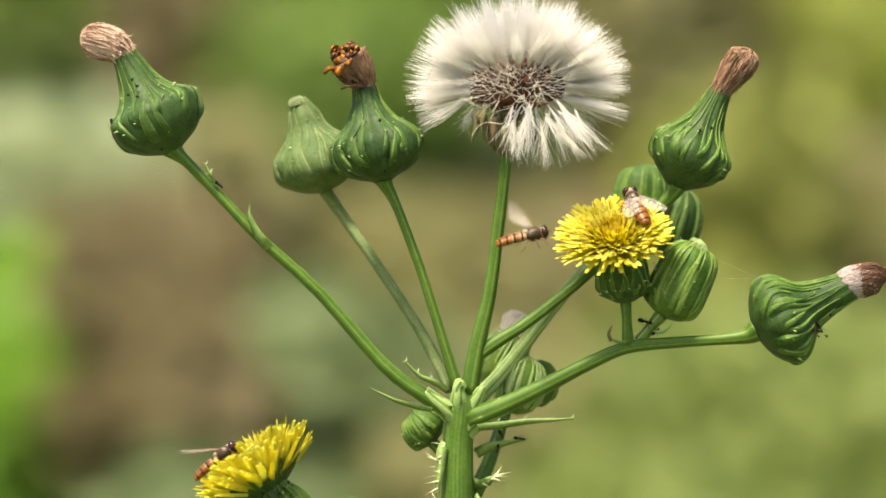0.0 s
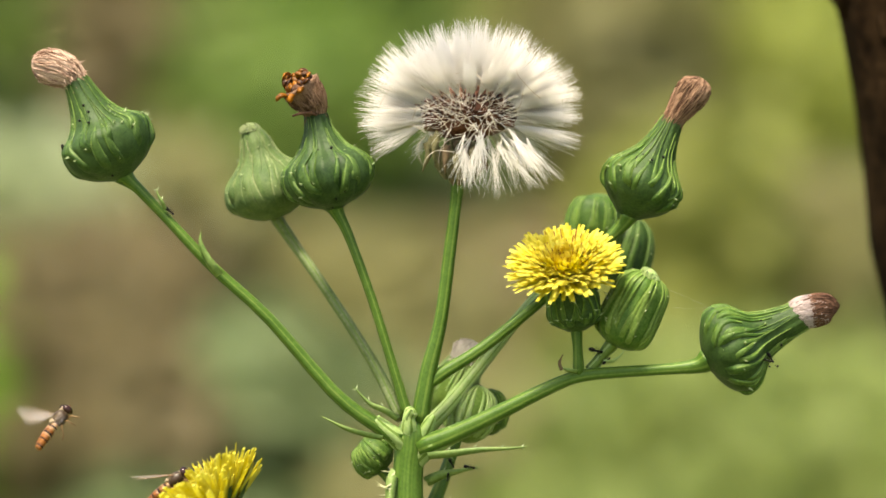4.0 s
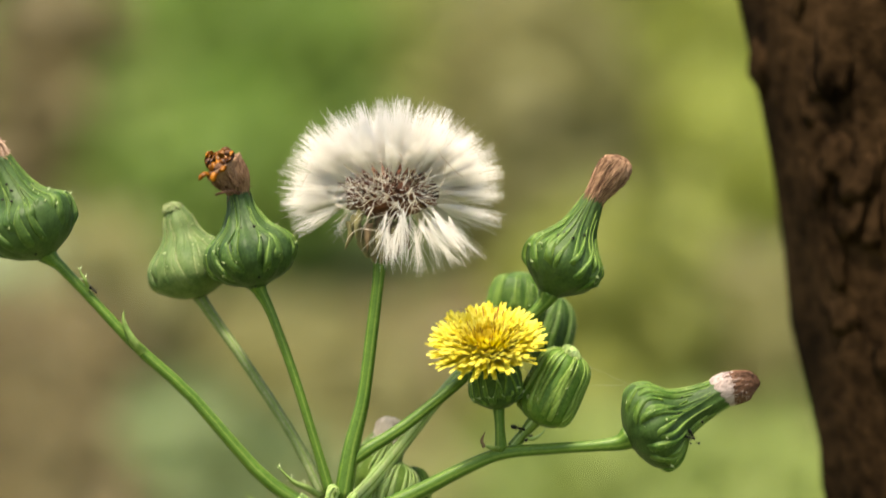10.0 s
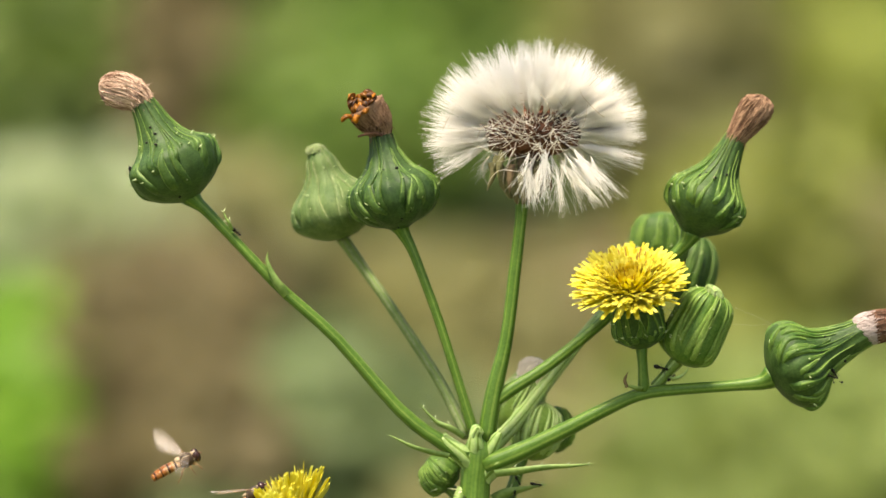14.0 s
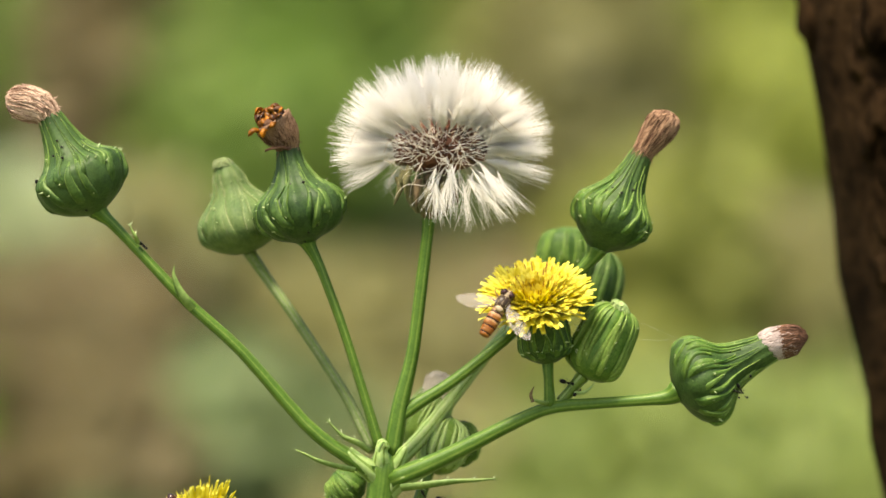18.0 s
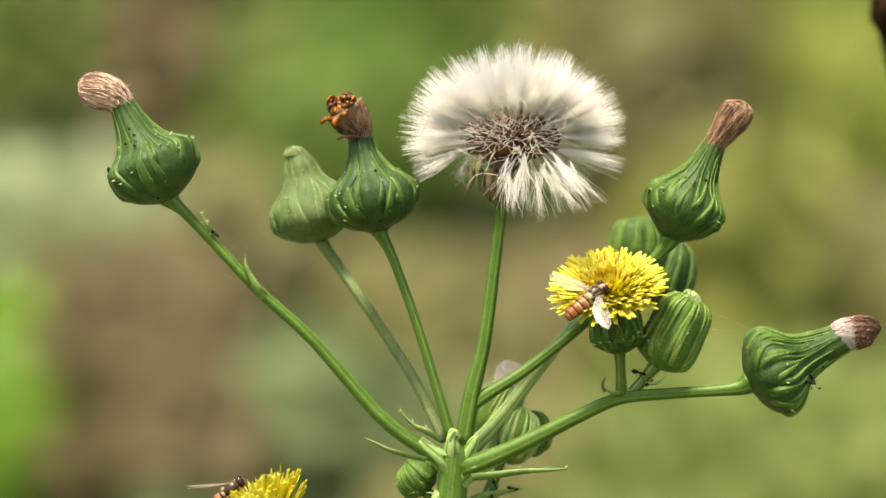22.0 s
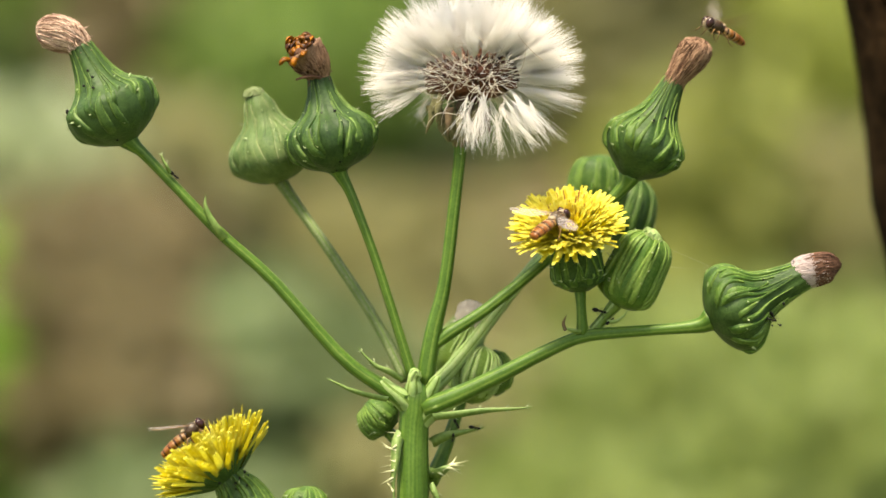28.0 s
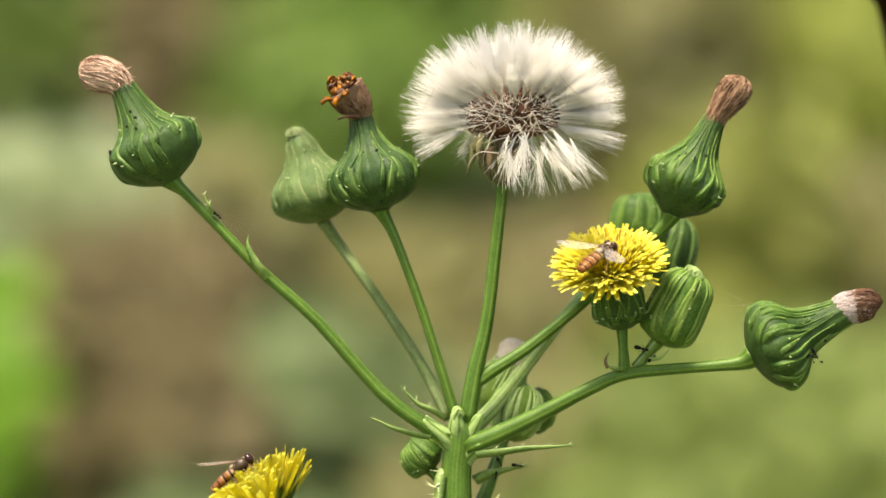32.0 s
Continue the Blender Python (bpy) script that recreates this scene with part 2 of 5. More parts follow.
def spline(points, n):
    """n rows along a smooth curve through rows of numbers."""
    p = np.array(points, float)
    p = np.vstack([2 * p[0] - p[1], p, 2 * p[-1] - p[-2]])
    out = []
    for s in np.linspace(0, len(points) - 1, n):
        i = min(int(s), len(points) - 2)
        f = s - i
        a, b, c, e = p[i:i + 4]
        out.append(0.5 * (2 * b + (c - a) * f + (2 * a - 5 * b + 4 * c - e) * f * f + (3 * b - a - 3 * c + e) * f ** 3))
    return np.array(out)


class Tube:
    """A round form along a curve; rows of u, v, d and radius in millimetres."""

    def __init__(self, rows, rings):
        r = spline(rows, rings)
        self.n = rings
        self.c = np.array([at(*q[:3]) for q in r])
        self.r = np.maximum(r[:, 3] * (1 + r[:, 2] / FAR), 0.02) / 1000
        t = np.gradient(self.c, axis=0)
        self.t = t / np.linalg.norm(t, axis=1)[:, None]
        side = np.cross(self.t[0], (0.0, 1.0, 0.02))
        self.x = []
        for k in range(rings):
            side = side - self.t[k] * np.dot(side, self.t[k])
            side = side / np.linalg.norm(side)
            self.x.append(side)
        self.x = np.array(self.x)
        self.y = np.cross(self.t, self.x)

    def point(self, s, angle, lift=0.0):
        """A place on the skin: s from 0 to 1 along it, an angle round it, lifted by metres."""
        f = min(max(s, 0.0), 1.0) * (self.n - 1)
        i = min(int(f), self.n - 2)
        f -= i
        mixed = lambda a: a[i] * (1 - f) + a[i + 1] * f
        out = mixed(self.x) * math.cos(angle) + mixed(self.y) * math.sin(angle)
        return mixed(self.c) + out * (mixed(self.r) + lift)

    def radius(self, s):
        return float(np.interp(s * (self.n - 1), range(self.n), self.r))

    def skin(self, name, sides, mats, ridges=0, depth=0.0, twist=0.0, rough=0.0, stripes=None):
        rng = np.random.default_rng(len(name) * 7 + self.n + sides)
        verts, faces, slots = [], [], []
        for k in range(self.n):
            for j in range(sides):
                a = 2 * math.pi * j / sides + twist * k / self.n
                w = 1 + depth * math.cos(ridges * (a - twist * k / self.n)) + rough * rng.normal()
                verts.append(self.c[k] + (self.x[k] * math.cos(a) + self.y[k] * math.sin(a)) * self.r[k] * w)
        for k in range(self.n - 1):
            for j in range(sides):
                b = (j + 1) % sides
                faces.append((k * sides + j, k * sides + b, (k + 1) * sides + b, (k + 1) * sides + j))
                slots.append(stripes[j % len(stripes)] if stripes else 0)
        faces.append(tuple(range(sides))[::-1])
        faces.append(tuple((self.n - 1) * sides + j for j in range(sides)))
        slots += [0, 0]
        return mesh_of(name, verts, faces, mats, slots)


def cones(name, spots, mats, sides=4):
    """Many small spikes as one mesh: base, tip, radius."""
    verts, faces = [], []
    for base, tip, r in spots:
        base, tip = Vector(base), Vector(tip)
        z = (tip - base).normalized()
        x = z.orthogonal().normalized()
        y = z.cross(x)
        b = len(verts)
        verts += [base + (x * math.cos(2 * math.pi * j / sides) + y * math.sin(2 * math.pi * j / sides)) * r for j in range(sides)] + [tip]
        faces += [(b + j, b + (j + 1) % sides, b + sides) for j in range(sides)]
    return mesh_of(name, verts, faces, mats)


def strands(name, lines, mats, sides=3):
    """Many thin threads as one mesh: each a list of (place, radius)."""
    verts, faces = [], []
    for line in lines:
        b = len(verts)
        for k, (p, r) in enumerate(line):
            p = Vector(p)
            q = Vector(line[min(k + 1, len(line) - 1)][0]) - Vector(line[max(k - 1, 0)][0])
            z = q.normalized() if q.length else Vector((0, 0, 1))
            x = z.orthogonal().normalized()
            y = z.cross(x)
            verts += [p + (x * math.cos(2 * math.pi * j / sides) + y * math.sin(2 * math.pi * j / sides)) * r for j in range(sides)]
        for k in range(len(line) - 1):
            for j in range(sides):
                c = (j + 1) % sides
                faces.append((b + k * sides + j, b + k * sides + c, b + (k + 1) * sides + c, b + (k + 1) * sides + j))
    return mesh_of(name, verts, faces, mats)


def blob(name, mats, rx, ry, rz, lat=8, lon=12, rough=0.0, seed=1, slot_of=None):
    rng = np.random.default_rng(seed)
    verts, faces, slots = [(0, 0, -rz)], [], []
    for k in range(1, lat):
        th = math.pi * k / lat - math.pi / 2
        for j in range(lon):
            a = 2 * math.pi * j / lon
            w = 1 + rough * rng.normal()
            verts.append((rx * math.cos(th) * math.cos(a) * w, ry * math.cos(th) * math.sin(a) * w, rz * math.sin(th) * w))
    verts.append((0, 0, rz))
    for j in range(lon):
        b = (j + 1) % lon
        faces.append((0, 1 + b, 1 + j))
        faces.append((len(verts) - 1, 1 + (lat - 2) * lon + j, 1 + (lat - 2) * lon + b))
        for k in range(lat - 2):
            faces.append((1 + k * lon + j, 1 + k * lon + b, 1 + (k + 1) * lon + b, 1 + (k + 1) * lon + j))
    return mesh_of(name, verts, faces, mats)


# ---- ground ----
gverts, gfaces = [], []
grid = [-300, -60, -15, -6, -3, -1.5, -0.7, 0, 0.7, 1.5, 3, 6, 15, 60, 300]
for gy in grid:
    for gx in grid:
        gverts.append((gx, gy, 0.012 * math.sin(gx * 3.1) * math.cos(gy * 2.3)))
for a in range(len(grid) - 1):
    for b in range(len(grid) - 1):
        gfaces.append((a * 15 + b, a * 15 + b + 1, (a + 1) * 15 + b + 1, (a + 1) * 15 + b))
ground = tagged(new("ground", mesh_of("ground", gverts, gfaces, SOIL)), "leaf litter and short growth on bare soil", "ground", kind="structure")


# ---- far plants, out of focus ----
def leaf_cloud(name, centre, size, count, length, mat, seed, hang=0.0):
    """Many separate small leaves through a rounded space; centre and size in metres."""
    rng = np.random.default_rng(seed)
    verts, faces = [], []
    for _ in range(count):
        q = rng.normal(size=3)
        q = q / np.linalg.norm(q) * rng.random() ** 0.33
        c = np.array(centre) + q * np.array(size)
        a = rng.normal(size=3)
        a[2] -= hang
        a /= np.linalg.norm(a)
        b = np.cross(a, rng.normal(size=3))
        b /= np.linalg.norm(b)
        n = np.cross(a, b)
        l = length * (0.6 + 0.8 * rng.random())
        w = l * (0.18 + 0.1 * rng.random())
        k = len(verts)
        verts += [c - a * l / 2, c - a * l * 0.1 + b * w + n * w * 0.3, c + a * l / 2 - n * w * 0.5, c - a * l * 0.1 - b * w + n * w * 0.3]
        faces += [(k, k + 1, k + 2), (k, k + 2, k + 3)]
    return mesh_of(name, verts, faces, mat, smooth=False)


def shrub(name, label, category, u, v, d, w, h, mat, count=700, length=0.05, seed=1, group=""):
    """A leafy top on thin stalks; u, v, d as in at(), w and h in metres."""
    c = at(u, v, d)
    top = thing(name, label, category, group)
    top.location = (c.x, c.y, 0)
    rng = random.Random(seed)
    stalks = []
    for k in range(5):
        x, y = rng.uniform(-w, w) * 0.6, rng.uniform(-0.12, 0.12)
        z = c.z + rng.uniform(-0.3, 0.5) * h
        stalks.append([((x * 0.4, y * 0.4, 0), 0.005), ((x * 0.6 + rng.uniform(-0.02, 0.02), y * 0.7, z * 0.5), 0.004), ((x, y, z), 0.0015)])
    for line in stalks:
        part("stalk", strands("stalk", [line], mat, 5), top)
    part("foliage", leaf_cloud("foliage", (0, 0, c.z), (w, 0.16, h), count, length, mat, seed), top)
    return top


# Places of the thicket's patches: (u, v) as they look from the eye, distance behind, half sizes in metres.
THICKET = [
    ("shrub", "dark green leafy shrub", FAR_DARK, -73, 62, 1900, 0.09, 0.10),
    ("shrub", "dark green leafy shrub", FAR_DARK, -34, 56, 1900, 0.05, 0.09),
    ("dry_weed", "dry tan weed standing in the thicket", FAR_BROWN, -47, 60, 1900, 0.07, 0.13),
    ("shrub", "mid-green leafy shrub in the sun", FAR_GREEN, -20, 68, 1900, 0.11, 0.12),
    ("shrub", "mid-green leafy shrub in the sun", FAR_GREEN, -8, 68, 2450, 0.12, 0.12),
    ("shrub", "olive green shrub in the thicket", FAR_MIX, 28, 64, 2500, 0.12, 0.16),
    ("dry_weed", "dry tan weed standing in the thicket", FAR_STRAW, 36, 64, 2000, 0.07, 0.13),
    ("shrub", "yellow-green shrub in full sun", FAR_YELLOW, 66, 76, 2250, 0.10, 0.16),
    ("shrub", "yellow-green shrub in full sun", FAR_YELLOW, 74, 48, 2400, 0.09, 0.12),
    ("shrub", "pale sage-green weed in sun", FAR_SAGE, -68, 34, 1750, 0.15, 0.065),
    ("dry_weed", "dry tan weed standing in the thicket", FAR_STRAW, -45, 32, 1800, 0.07, 0.07),
    ("dead_bush", "dead brown bush with curled leaves", FAR_BROWN, -54, 13, 1800, 0.10, 0.095),
    ("dead_bush", "dead brown bush with curled leaves", FAR_BROWN, -36, 18, 2350, 0.08, 0.075),
    ("dead_bush", "dead brown bush with curled leaves", FAR_BROWN, -56, -5, 2100, 0.12, 0.07),
    ("shrub", "bright green leaves in sun", FAR_FRESH, -79, -8, 2200, 0.08, 0.15),
    ("shrub", "grey-green weed in the thicket", FAR_TEAL, -46, -22, 2200, 0.07, 0.05),
    ("shrub", "fresh yellow-green weed in sun", FAR_LIME, 34, -6, 2200, 0.09, 0.06),
    ("shrub", "fresh yellow-green weed in sun", FAR_LIME, 30, -26, 2200, 0.11, 0.06),
    ("shrub", "grey-green weed in the thicket", FAR_TEAL, -26, 0, 2150, 0.06, 0.06),
    ("shrub", "grey-green weed in the thicket", FAR_TEAL, -8, 36, 2600, 0.14, 0.09),
    ("dry_weed", "dry tan weed standing in the thicket", FAR_STRAW, -4, 12, 2450, 0.13, 0.10),
    ("dead_bush", "dead brown bush with curled leaves", FAR_BROWN, 22, 14, 2500, 0.12, 0.09),
    ("shrub", "olive green shrub in the thicket", FAR_OLIVE, 48, 30, 2000, 0.08, 0.09),
    ("shrub", "olive green shrub in the thicket", FAR_OLIVE, 44, 8, 2300, 0.10, 0.08),
    ("dry_weed", "dry tan weed standing in the thicket", FAR_STRAW, 76, 24, 2300, 0.07, 0.08),
    ("dry_weed", "dry tan weed standing in the thicket", FAR_STRAW, 20, -12, 2400, 0.14, 0.09),
    ("shrub", "fresh yellow-green weed in sun", FAR_LIME, 58, -6, 2150, 0.16, 0.09),
    ("shrub", "mid-green leafy shrub in the sun", FAR_LIME, 62, -16, 2250, 0.15, 0.09),
    ("shrub", "fresh yellow-green weed in sun", FAR_LIME, 4, 98, 2250, 0.30, 0.12),
    ("shrub", "mid-green leafy shrub in the sun", FAR_GREEN, -60, 98, 2300, 0.22, 0.12),
    ("dry_weed", "dry tan weed standing in the thicket", FAR_BROWN, -34, 86, 1900, 0.06, 0.13),
    ("shrub", "grey-green weed in the thicket", FAR_TEAL, -13, -12, 2200, 0.09, 0.10),
    ("shrub", "pale sage-green weed in sun", FAR_STRAW, 0, -20, 2250, 0.09, 0.08),
    ("shrub", "grey-green weed in the thicket", FAR_TEAL, -34, -22, 2250, 0.10, 0.06),
    ("shrub", "olive green shrub in the thicket", FAR_MIX, 50, 100, 2400, 0.20, 0.12),
    ("shrub", "mid-green leafy shrub in the sun", FAR_GREEN, -18, 52, 1800, 0.08, 0.09),
    ("dead_bush", "dead brown bush with curled leaves", FAR_BROWN, -44, -2, 1900, 0.06, 0.06),
    ("shrub", "grey-green weed in the thicket", FAR_TEAL, -28, 2, 1900, 0.05, 0.07),
]
for k, (name, label, mat, u, v, d, w, h) in enumerate(THICKET):
    # the thicket climbs a bank: the higher, the farther
    d = 1700 + (v + 30) * 11 + (d - 2250) * 0.5
    k_size = (746 + d) / 3000
    w, h = w * k_size, h * k_size
    shrub(name, label, "shrub" if name == "shrub" else "dry plant", u, v, d, w, h, mat, int(500 + 40000 * w * h), 0.05, 100 + k, "plants of the thicket")
# a second row of plants fills the gaps between them
for k in range(40):
    u, v = -95 + 24 * (k % 8) + 6 * (k // 8 % 2), -34 + 34 * (k // 8)
    mat = (FAR_STRAW, FAR_MIX, FAR_OLIVE, FAR_MIX, FAR_BROWN, FAR_MIX, FAR_GREEN)[(k * 5) % 7]
    shrub("shrub", "tall mixed weed with olive and tan leaves", "shrub", u, v, 2150 + (v + 34) * 11 + 40 * (k % 3), 0.14, 0.13, mat, 1100, 0.06, 400 + k, "plants of the thicket")
# a hedge closes the view behind them
hedge = tagged(new("hedge", leaf_cloud("hedge", (0, 5.0, 1.0), (5.5, 0.7, 1.9), 30000, 0.17, FAR_MIX, 7)), "dense olive-green hedge behind the thicket", "hedge", kind="stuff")


# ---- tree trunk beside the plant ----
def trunk():
    tree = thing("tree", "dark brown leaning tree trunk with rough bark", "tree")
    lo, hi = at(90.5, -5, 85), at(74.0, 79, 85)
    lo.x, hi.x = lo.x + 0.0545, hi.x + 0.0565
    step = (hi - lo) / (hi.z - lo.z)
    foot = lo - step * lo.z
    tree.location = foot
    rng = np.random.default_rng(5)
    verts, faces = [], []
    sides, rings = 40, 150
    for k in range(rings):
        z = -0.03 + 2.4 * k / (rings - 1)
        c = step * z
        r = 0.062 - 0.010 * z + 0.035 * math.exp(-max(z, 0) * 9)
        for j in range(sides):
            a = 2 * math.pi * j / sides
            p = Vector((math.cos(a) * 26, math.sin(a) * 26, z * 9))
            q = Vector((math.cos(a) * 3, math.sin(a) * 3, z * 14))
            w = 1 + 0.03 * noise.noise(p * 0.35) + 0.025 * noise.noise(q) + 0.012 * rng.normal()
            verts.append(c + Vector((math.cos(a), math.sin(a), 0)) * r * w)
    for k in range(rings - 1):
        for j in range(sides):
            b = (j + 1) % sides
            faces.append((k * sides + j, k * sides + b, (k + 1) * sides + b, (k + 1) * sides + j))
    faces.append(tuple((rings - 1) * sides + j for j in range(sides)))
    part("trunk", mesh_of("trunk", verts, faces, BARK), tree)
    # raised plates of bark, and the scar of a lost twig
    rnd = random.Random(8)
    plates = [blob("bark_plate", BARK, 0.0005, 0.005, 0.008, 6, 8, 0.2, 60 + k) for k in range(5)]
    for k in range(260):
        z, a = rnd.uniform(0.36, 0.92), rnd.uniform(205, 330)
        r = 0.062 - 0.010 * z
        plate = part("bark_plate", plates[k % 5], tree)
        plate.matrix_basis = Matrix.Translation(step * z) @ pose(0, 0, 0, 0, 0, a) @ pose(r * 0.995, 0, 0, rnd.uniform(-12, 12), rnd.uniform(-5, 5), rnd.uniform(-10, 10)) @ Matrix.Diagonal((rnd.uniform(0.6, 1.3), rnd.uniform(0.5, 1.2), rnd.uniform(0.5, 1.3), 1))
    knot = part("knot", blob("knot", BARK, 0.004, 0.006, 0.007, 7, 9, 0.18, 3), tree, "small dark knot on the bark")
    z = at(74, 76, 85).z
    knot.location = step * z + Vector((-(0.062 - 0.010 * z) * 0.97, -0.006, 0))
    # limbs and crown, away from the plant
    top = step * 2.3
    for k, (x, y, z) in enumerate(((1.1, 0.5, 3.1), (0.7, 1.3, 3.3), (1.5, 1.1, 2.9), (0.5, 0.9, 2.8))):
        end = Vector((x, y, z))
        mid = (top + end) / 2 + Vector((0, 0, 0.12))
        part("limb", strands("limb", [[(step * 2.05, 0.036), (top, 0.034), (mid, 0.022), (end, 0.008)]], BARK, 10), tree)
        part("crown", leaf_cloud("crown", end, (0.45, 0.45, 0.32), 700, 0.09, FAR_GREEN, 70 + k), tree)
    return tree


trunk()


# ---- the sow thistle ----
plant = thing("sow_thistle", "tall sow thistle with green buds and a white seed head", "plant")
STRIPES = (0, 0, 1, 0, 0, 0, 1, 0)


def branch(name, rows, sides=24, rings=28, label="", mats=(STEM_DARK, STEM_LIGHT), depth=0.04):
    tube = Tube(rows, rings)
    return part(name, tube.skin(name, sides, list(mats), sides // 4, depth, 0.25, 0.004, STRIPES), plant, label)


part("main_stem", Tube([(-0.2, -601, 0, 6.0), (-0.3, -300, 0, 5.0), (-0.6, -60, 0, 3.0), (-0.6, -20, 0, 2.8), (-0.4, -9, 0, 2.6), (0.0, -5, 0, 2.75), (0.2, -2.5, 0, 2.7), (0.3, -0.5, 0, 1.9), (0.3, 1, 0, 1.0)], 70).skin("main_stem", 48, [STEM_DARK, STEM_MID], 12, 0.03, 0.15, 0.003, (0, 1, 0, 0, 1, 1, 0, 0, 0, 1, 0, 1)), plant, "thick ribbed green main stem")
branch("branch", [(-2.0, -3.4, -1, 1.7), (-5.5, -1.2, -1.5, 1.35), (-13.2, 4.5, -2, 1.15), (-25.1, 18.1, -2.5, 1.0), (-34.5, 26.7, -3, 0.95), (-42.8, 35.5, -3, 0.85), (-47.8, 40.8, -3, 0.95), (-49.4, 42.2, -3, 1.25), (-50.6, 43.4, -3, 1.9)])
branch("branch", [(-1.6, 0.2, 3, 1.1), (-6.8, 10.5, 7, 0.95), (-14.8, 23.0, 11, 0.9), (-19.9, 30.3, 14, 0.95), (-23.7, 35.8, 15, 1.15)], mats=(SAGE_TIP, STEM_LIGHT))
branch("branch", [(-0.6, 1.0, 0, 1.0), (-2.8, 8.5, -0.5, 0.85), (-6.8, 21.5, -1, 0.8), (-10.8, 32.5, -1, 0.85), (-12.7, 36.4, -1, 1.2), (-13.4, 38.0, -1, 2.0)])
branch("branch", [(1.6, -0.5, 0, 1.6), (3.2, 8.5, 0, 1.45), (5.4, 17.5, 0, 1.15), (7.0, 29.5, 0, 1.1), (8.0, 37.5, 0, 1.05), (8.5, 42.3, 0, 1.25)], label="straight green stalk of the seed head")
branch("branch", [(3.0, 5.9, 0, 0.8), (5.4, 8.0, 0.3, 1.2), (7.6, 9.4, 0.6, 1.1), (13.2, 13.0, 1.5, 1.0), (23.2, 21.0, 3, 0.95), (31.2, 28.5, 4, 0.9), (35.4, 32.2, 4, 1.0), (37.5, 34.4, 4, 1.35), (38.4, 36.0, 4, 2.0)])
branch("branch", [(2.4, -2.0, 4, 1.4), (7.2, 3.0, 7, 1.3), (13.2, 10.5, 12, 1.15), (19.2, 18.0, 16, 1.05), (25.2, 24.5, 20, 1.0), (31.5, 29.5, 24, 1.0)], mats=(STEM_PALE, STEM_LIGHT))
branch("branch", [(1.5, -5.0, -1, 1.9), (8.2, -2.3, -2, 1.55), (16.2, 1.5, -2.5, 1.35), (23.2, 5.0, -3, 1.2), (29.7, 7.6, -3, 1.1), (38.2, 8.4, -3, 1.0), (46.2, 8.9, -3, 1.0), (50.6, 9.4, -3, 1.4), (52.6, 10.4, -3, 2.2)])
branch("pedicel", [(29.8, 8.0, -3, 1.1), (29.6, 12.5, -3.5, 0.85), (29.4, 16.2, -3.5, 1.1)], 16, 10, "short green flower stalk")
branch("pedicel", [(31.8, 8.6, -2, 1.1), (33.7, 11.0, -2, 0.95), (35.8, 13.4, -2, 1.3)], 16, 10, "short green bud stalk", (STEM_LIGHT, STEM_PALE))
branch("branch", [(-0.5, -230, 4, 2.0), (-10, -120, -4, 1.7), (-26, -58, -8, 1.4), (-30.8, -34.5, -8, 1.3), (-31.3, -28.4, -8, 1.5)])
branch("pedicel", [(-20, -60, -6, 1.1), (-19.5, -40, -5, 0.9), (-19.8, -26, -5, 1.0)], 16, 14)
branch("pedicel", [(-22.5, -52, -7, 1.0), (-23.6, -40, -7, 0.8), (-23.8, -28, -7, 0.9)], 16, 12)
branch("pedicel", [(-1.0, -14, 3, 1.2), (-4.0, -10, 6, 1.0), (-5.5, -8.5, 7, 1.2)], 16, 10)
branch("pedicel", [(2.5, -18, 4, 1.4), (5.0, -12.5, 7, 1.2), (8.0, -4, 10, 1.0), (9.0, -1.5, 11, 1.2)], 16, 12)
# pale sheaths where the branches part
for rows in ([(0.0, -5.0, 0.0, 1.4), (-0.2, -1.8, -1.4, 1.5), (-0.2, 0.4, -1.7, 1.1), (0.2, 1.5, -1.8, 1.2), (0.6, 2.0, -1.8, 0.5)], [(1.0, -5.0, 0.0, 1.4), (2.6, -2.0, -0.6, 1.5), (3.7, 0.2, -1.2, 0.9), (4.1, 0.9, -1.2, 0.4)], [(0.0, -6.0, 0.0, 1.6), (-2.2, -3.3, -1.0, 1.75), (-4.4, -1.7, -1.4, 1.45), (-6.4, -0.1, -1.5, 1.25)], [(0.4, -8.0, 0.0, 1.6), (2.8, -5.0, -0.8, 2.0), (5.6, -3.5, -1.3, 1.75), (8.0, -2.4, -1.7, 1.6)]):
    part("sheath", Tube(rows, 16).skin("sheath", 20, [STEM_PALE, STEM_LIGHT], 5, 0.05, 0.5, 0.02, (0, 1, 0, 0)), plant, "pale torn sheath at the fork")


def spindle(foot, mouth, d, profile):
    """Rows for a Tube from foot to mouth (u, v), by its radius at each length in mm along the way."""
    whole = profile[-1][0]
    return [(foot[0] + (mouth[0] - foot[0]) * s / whole, foot[1] + (mouth[1] - foot[1]) * s / whole, d, r) for s, r in profile]


def smooth_step(a, b, x):
    f = min(1.0, max(0.0, (x - a) / (b - a)))
    return f * f * (3 - 2 * f)


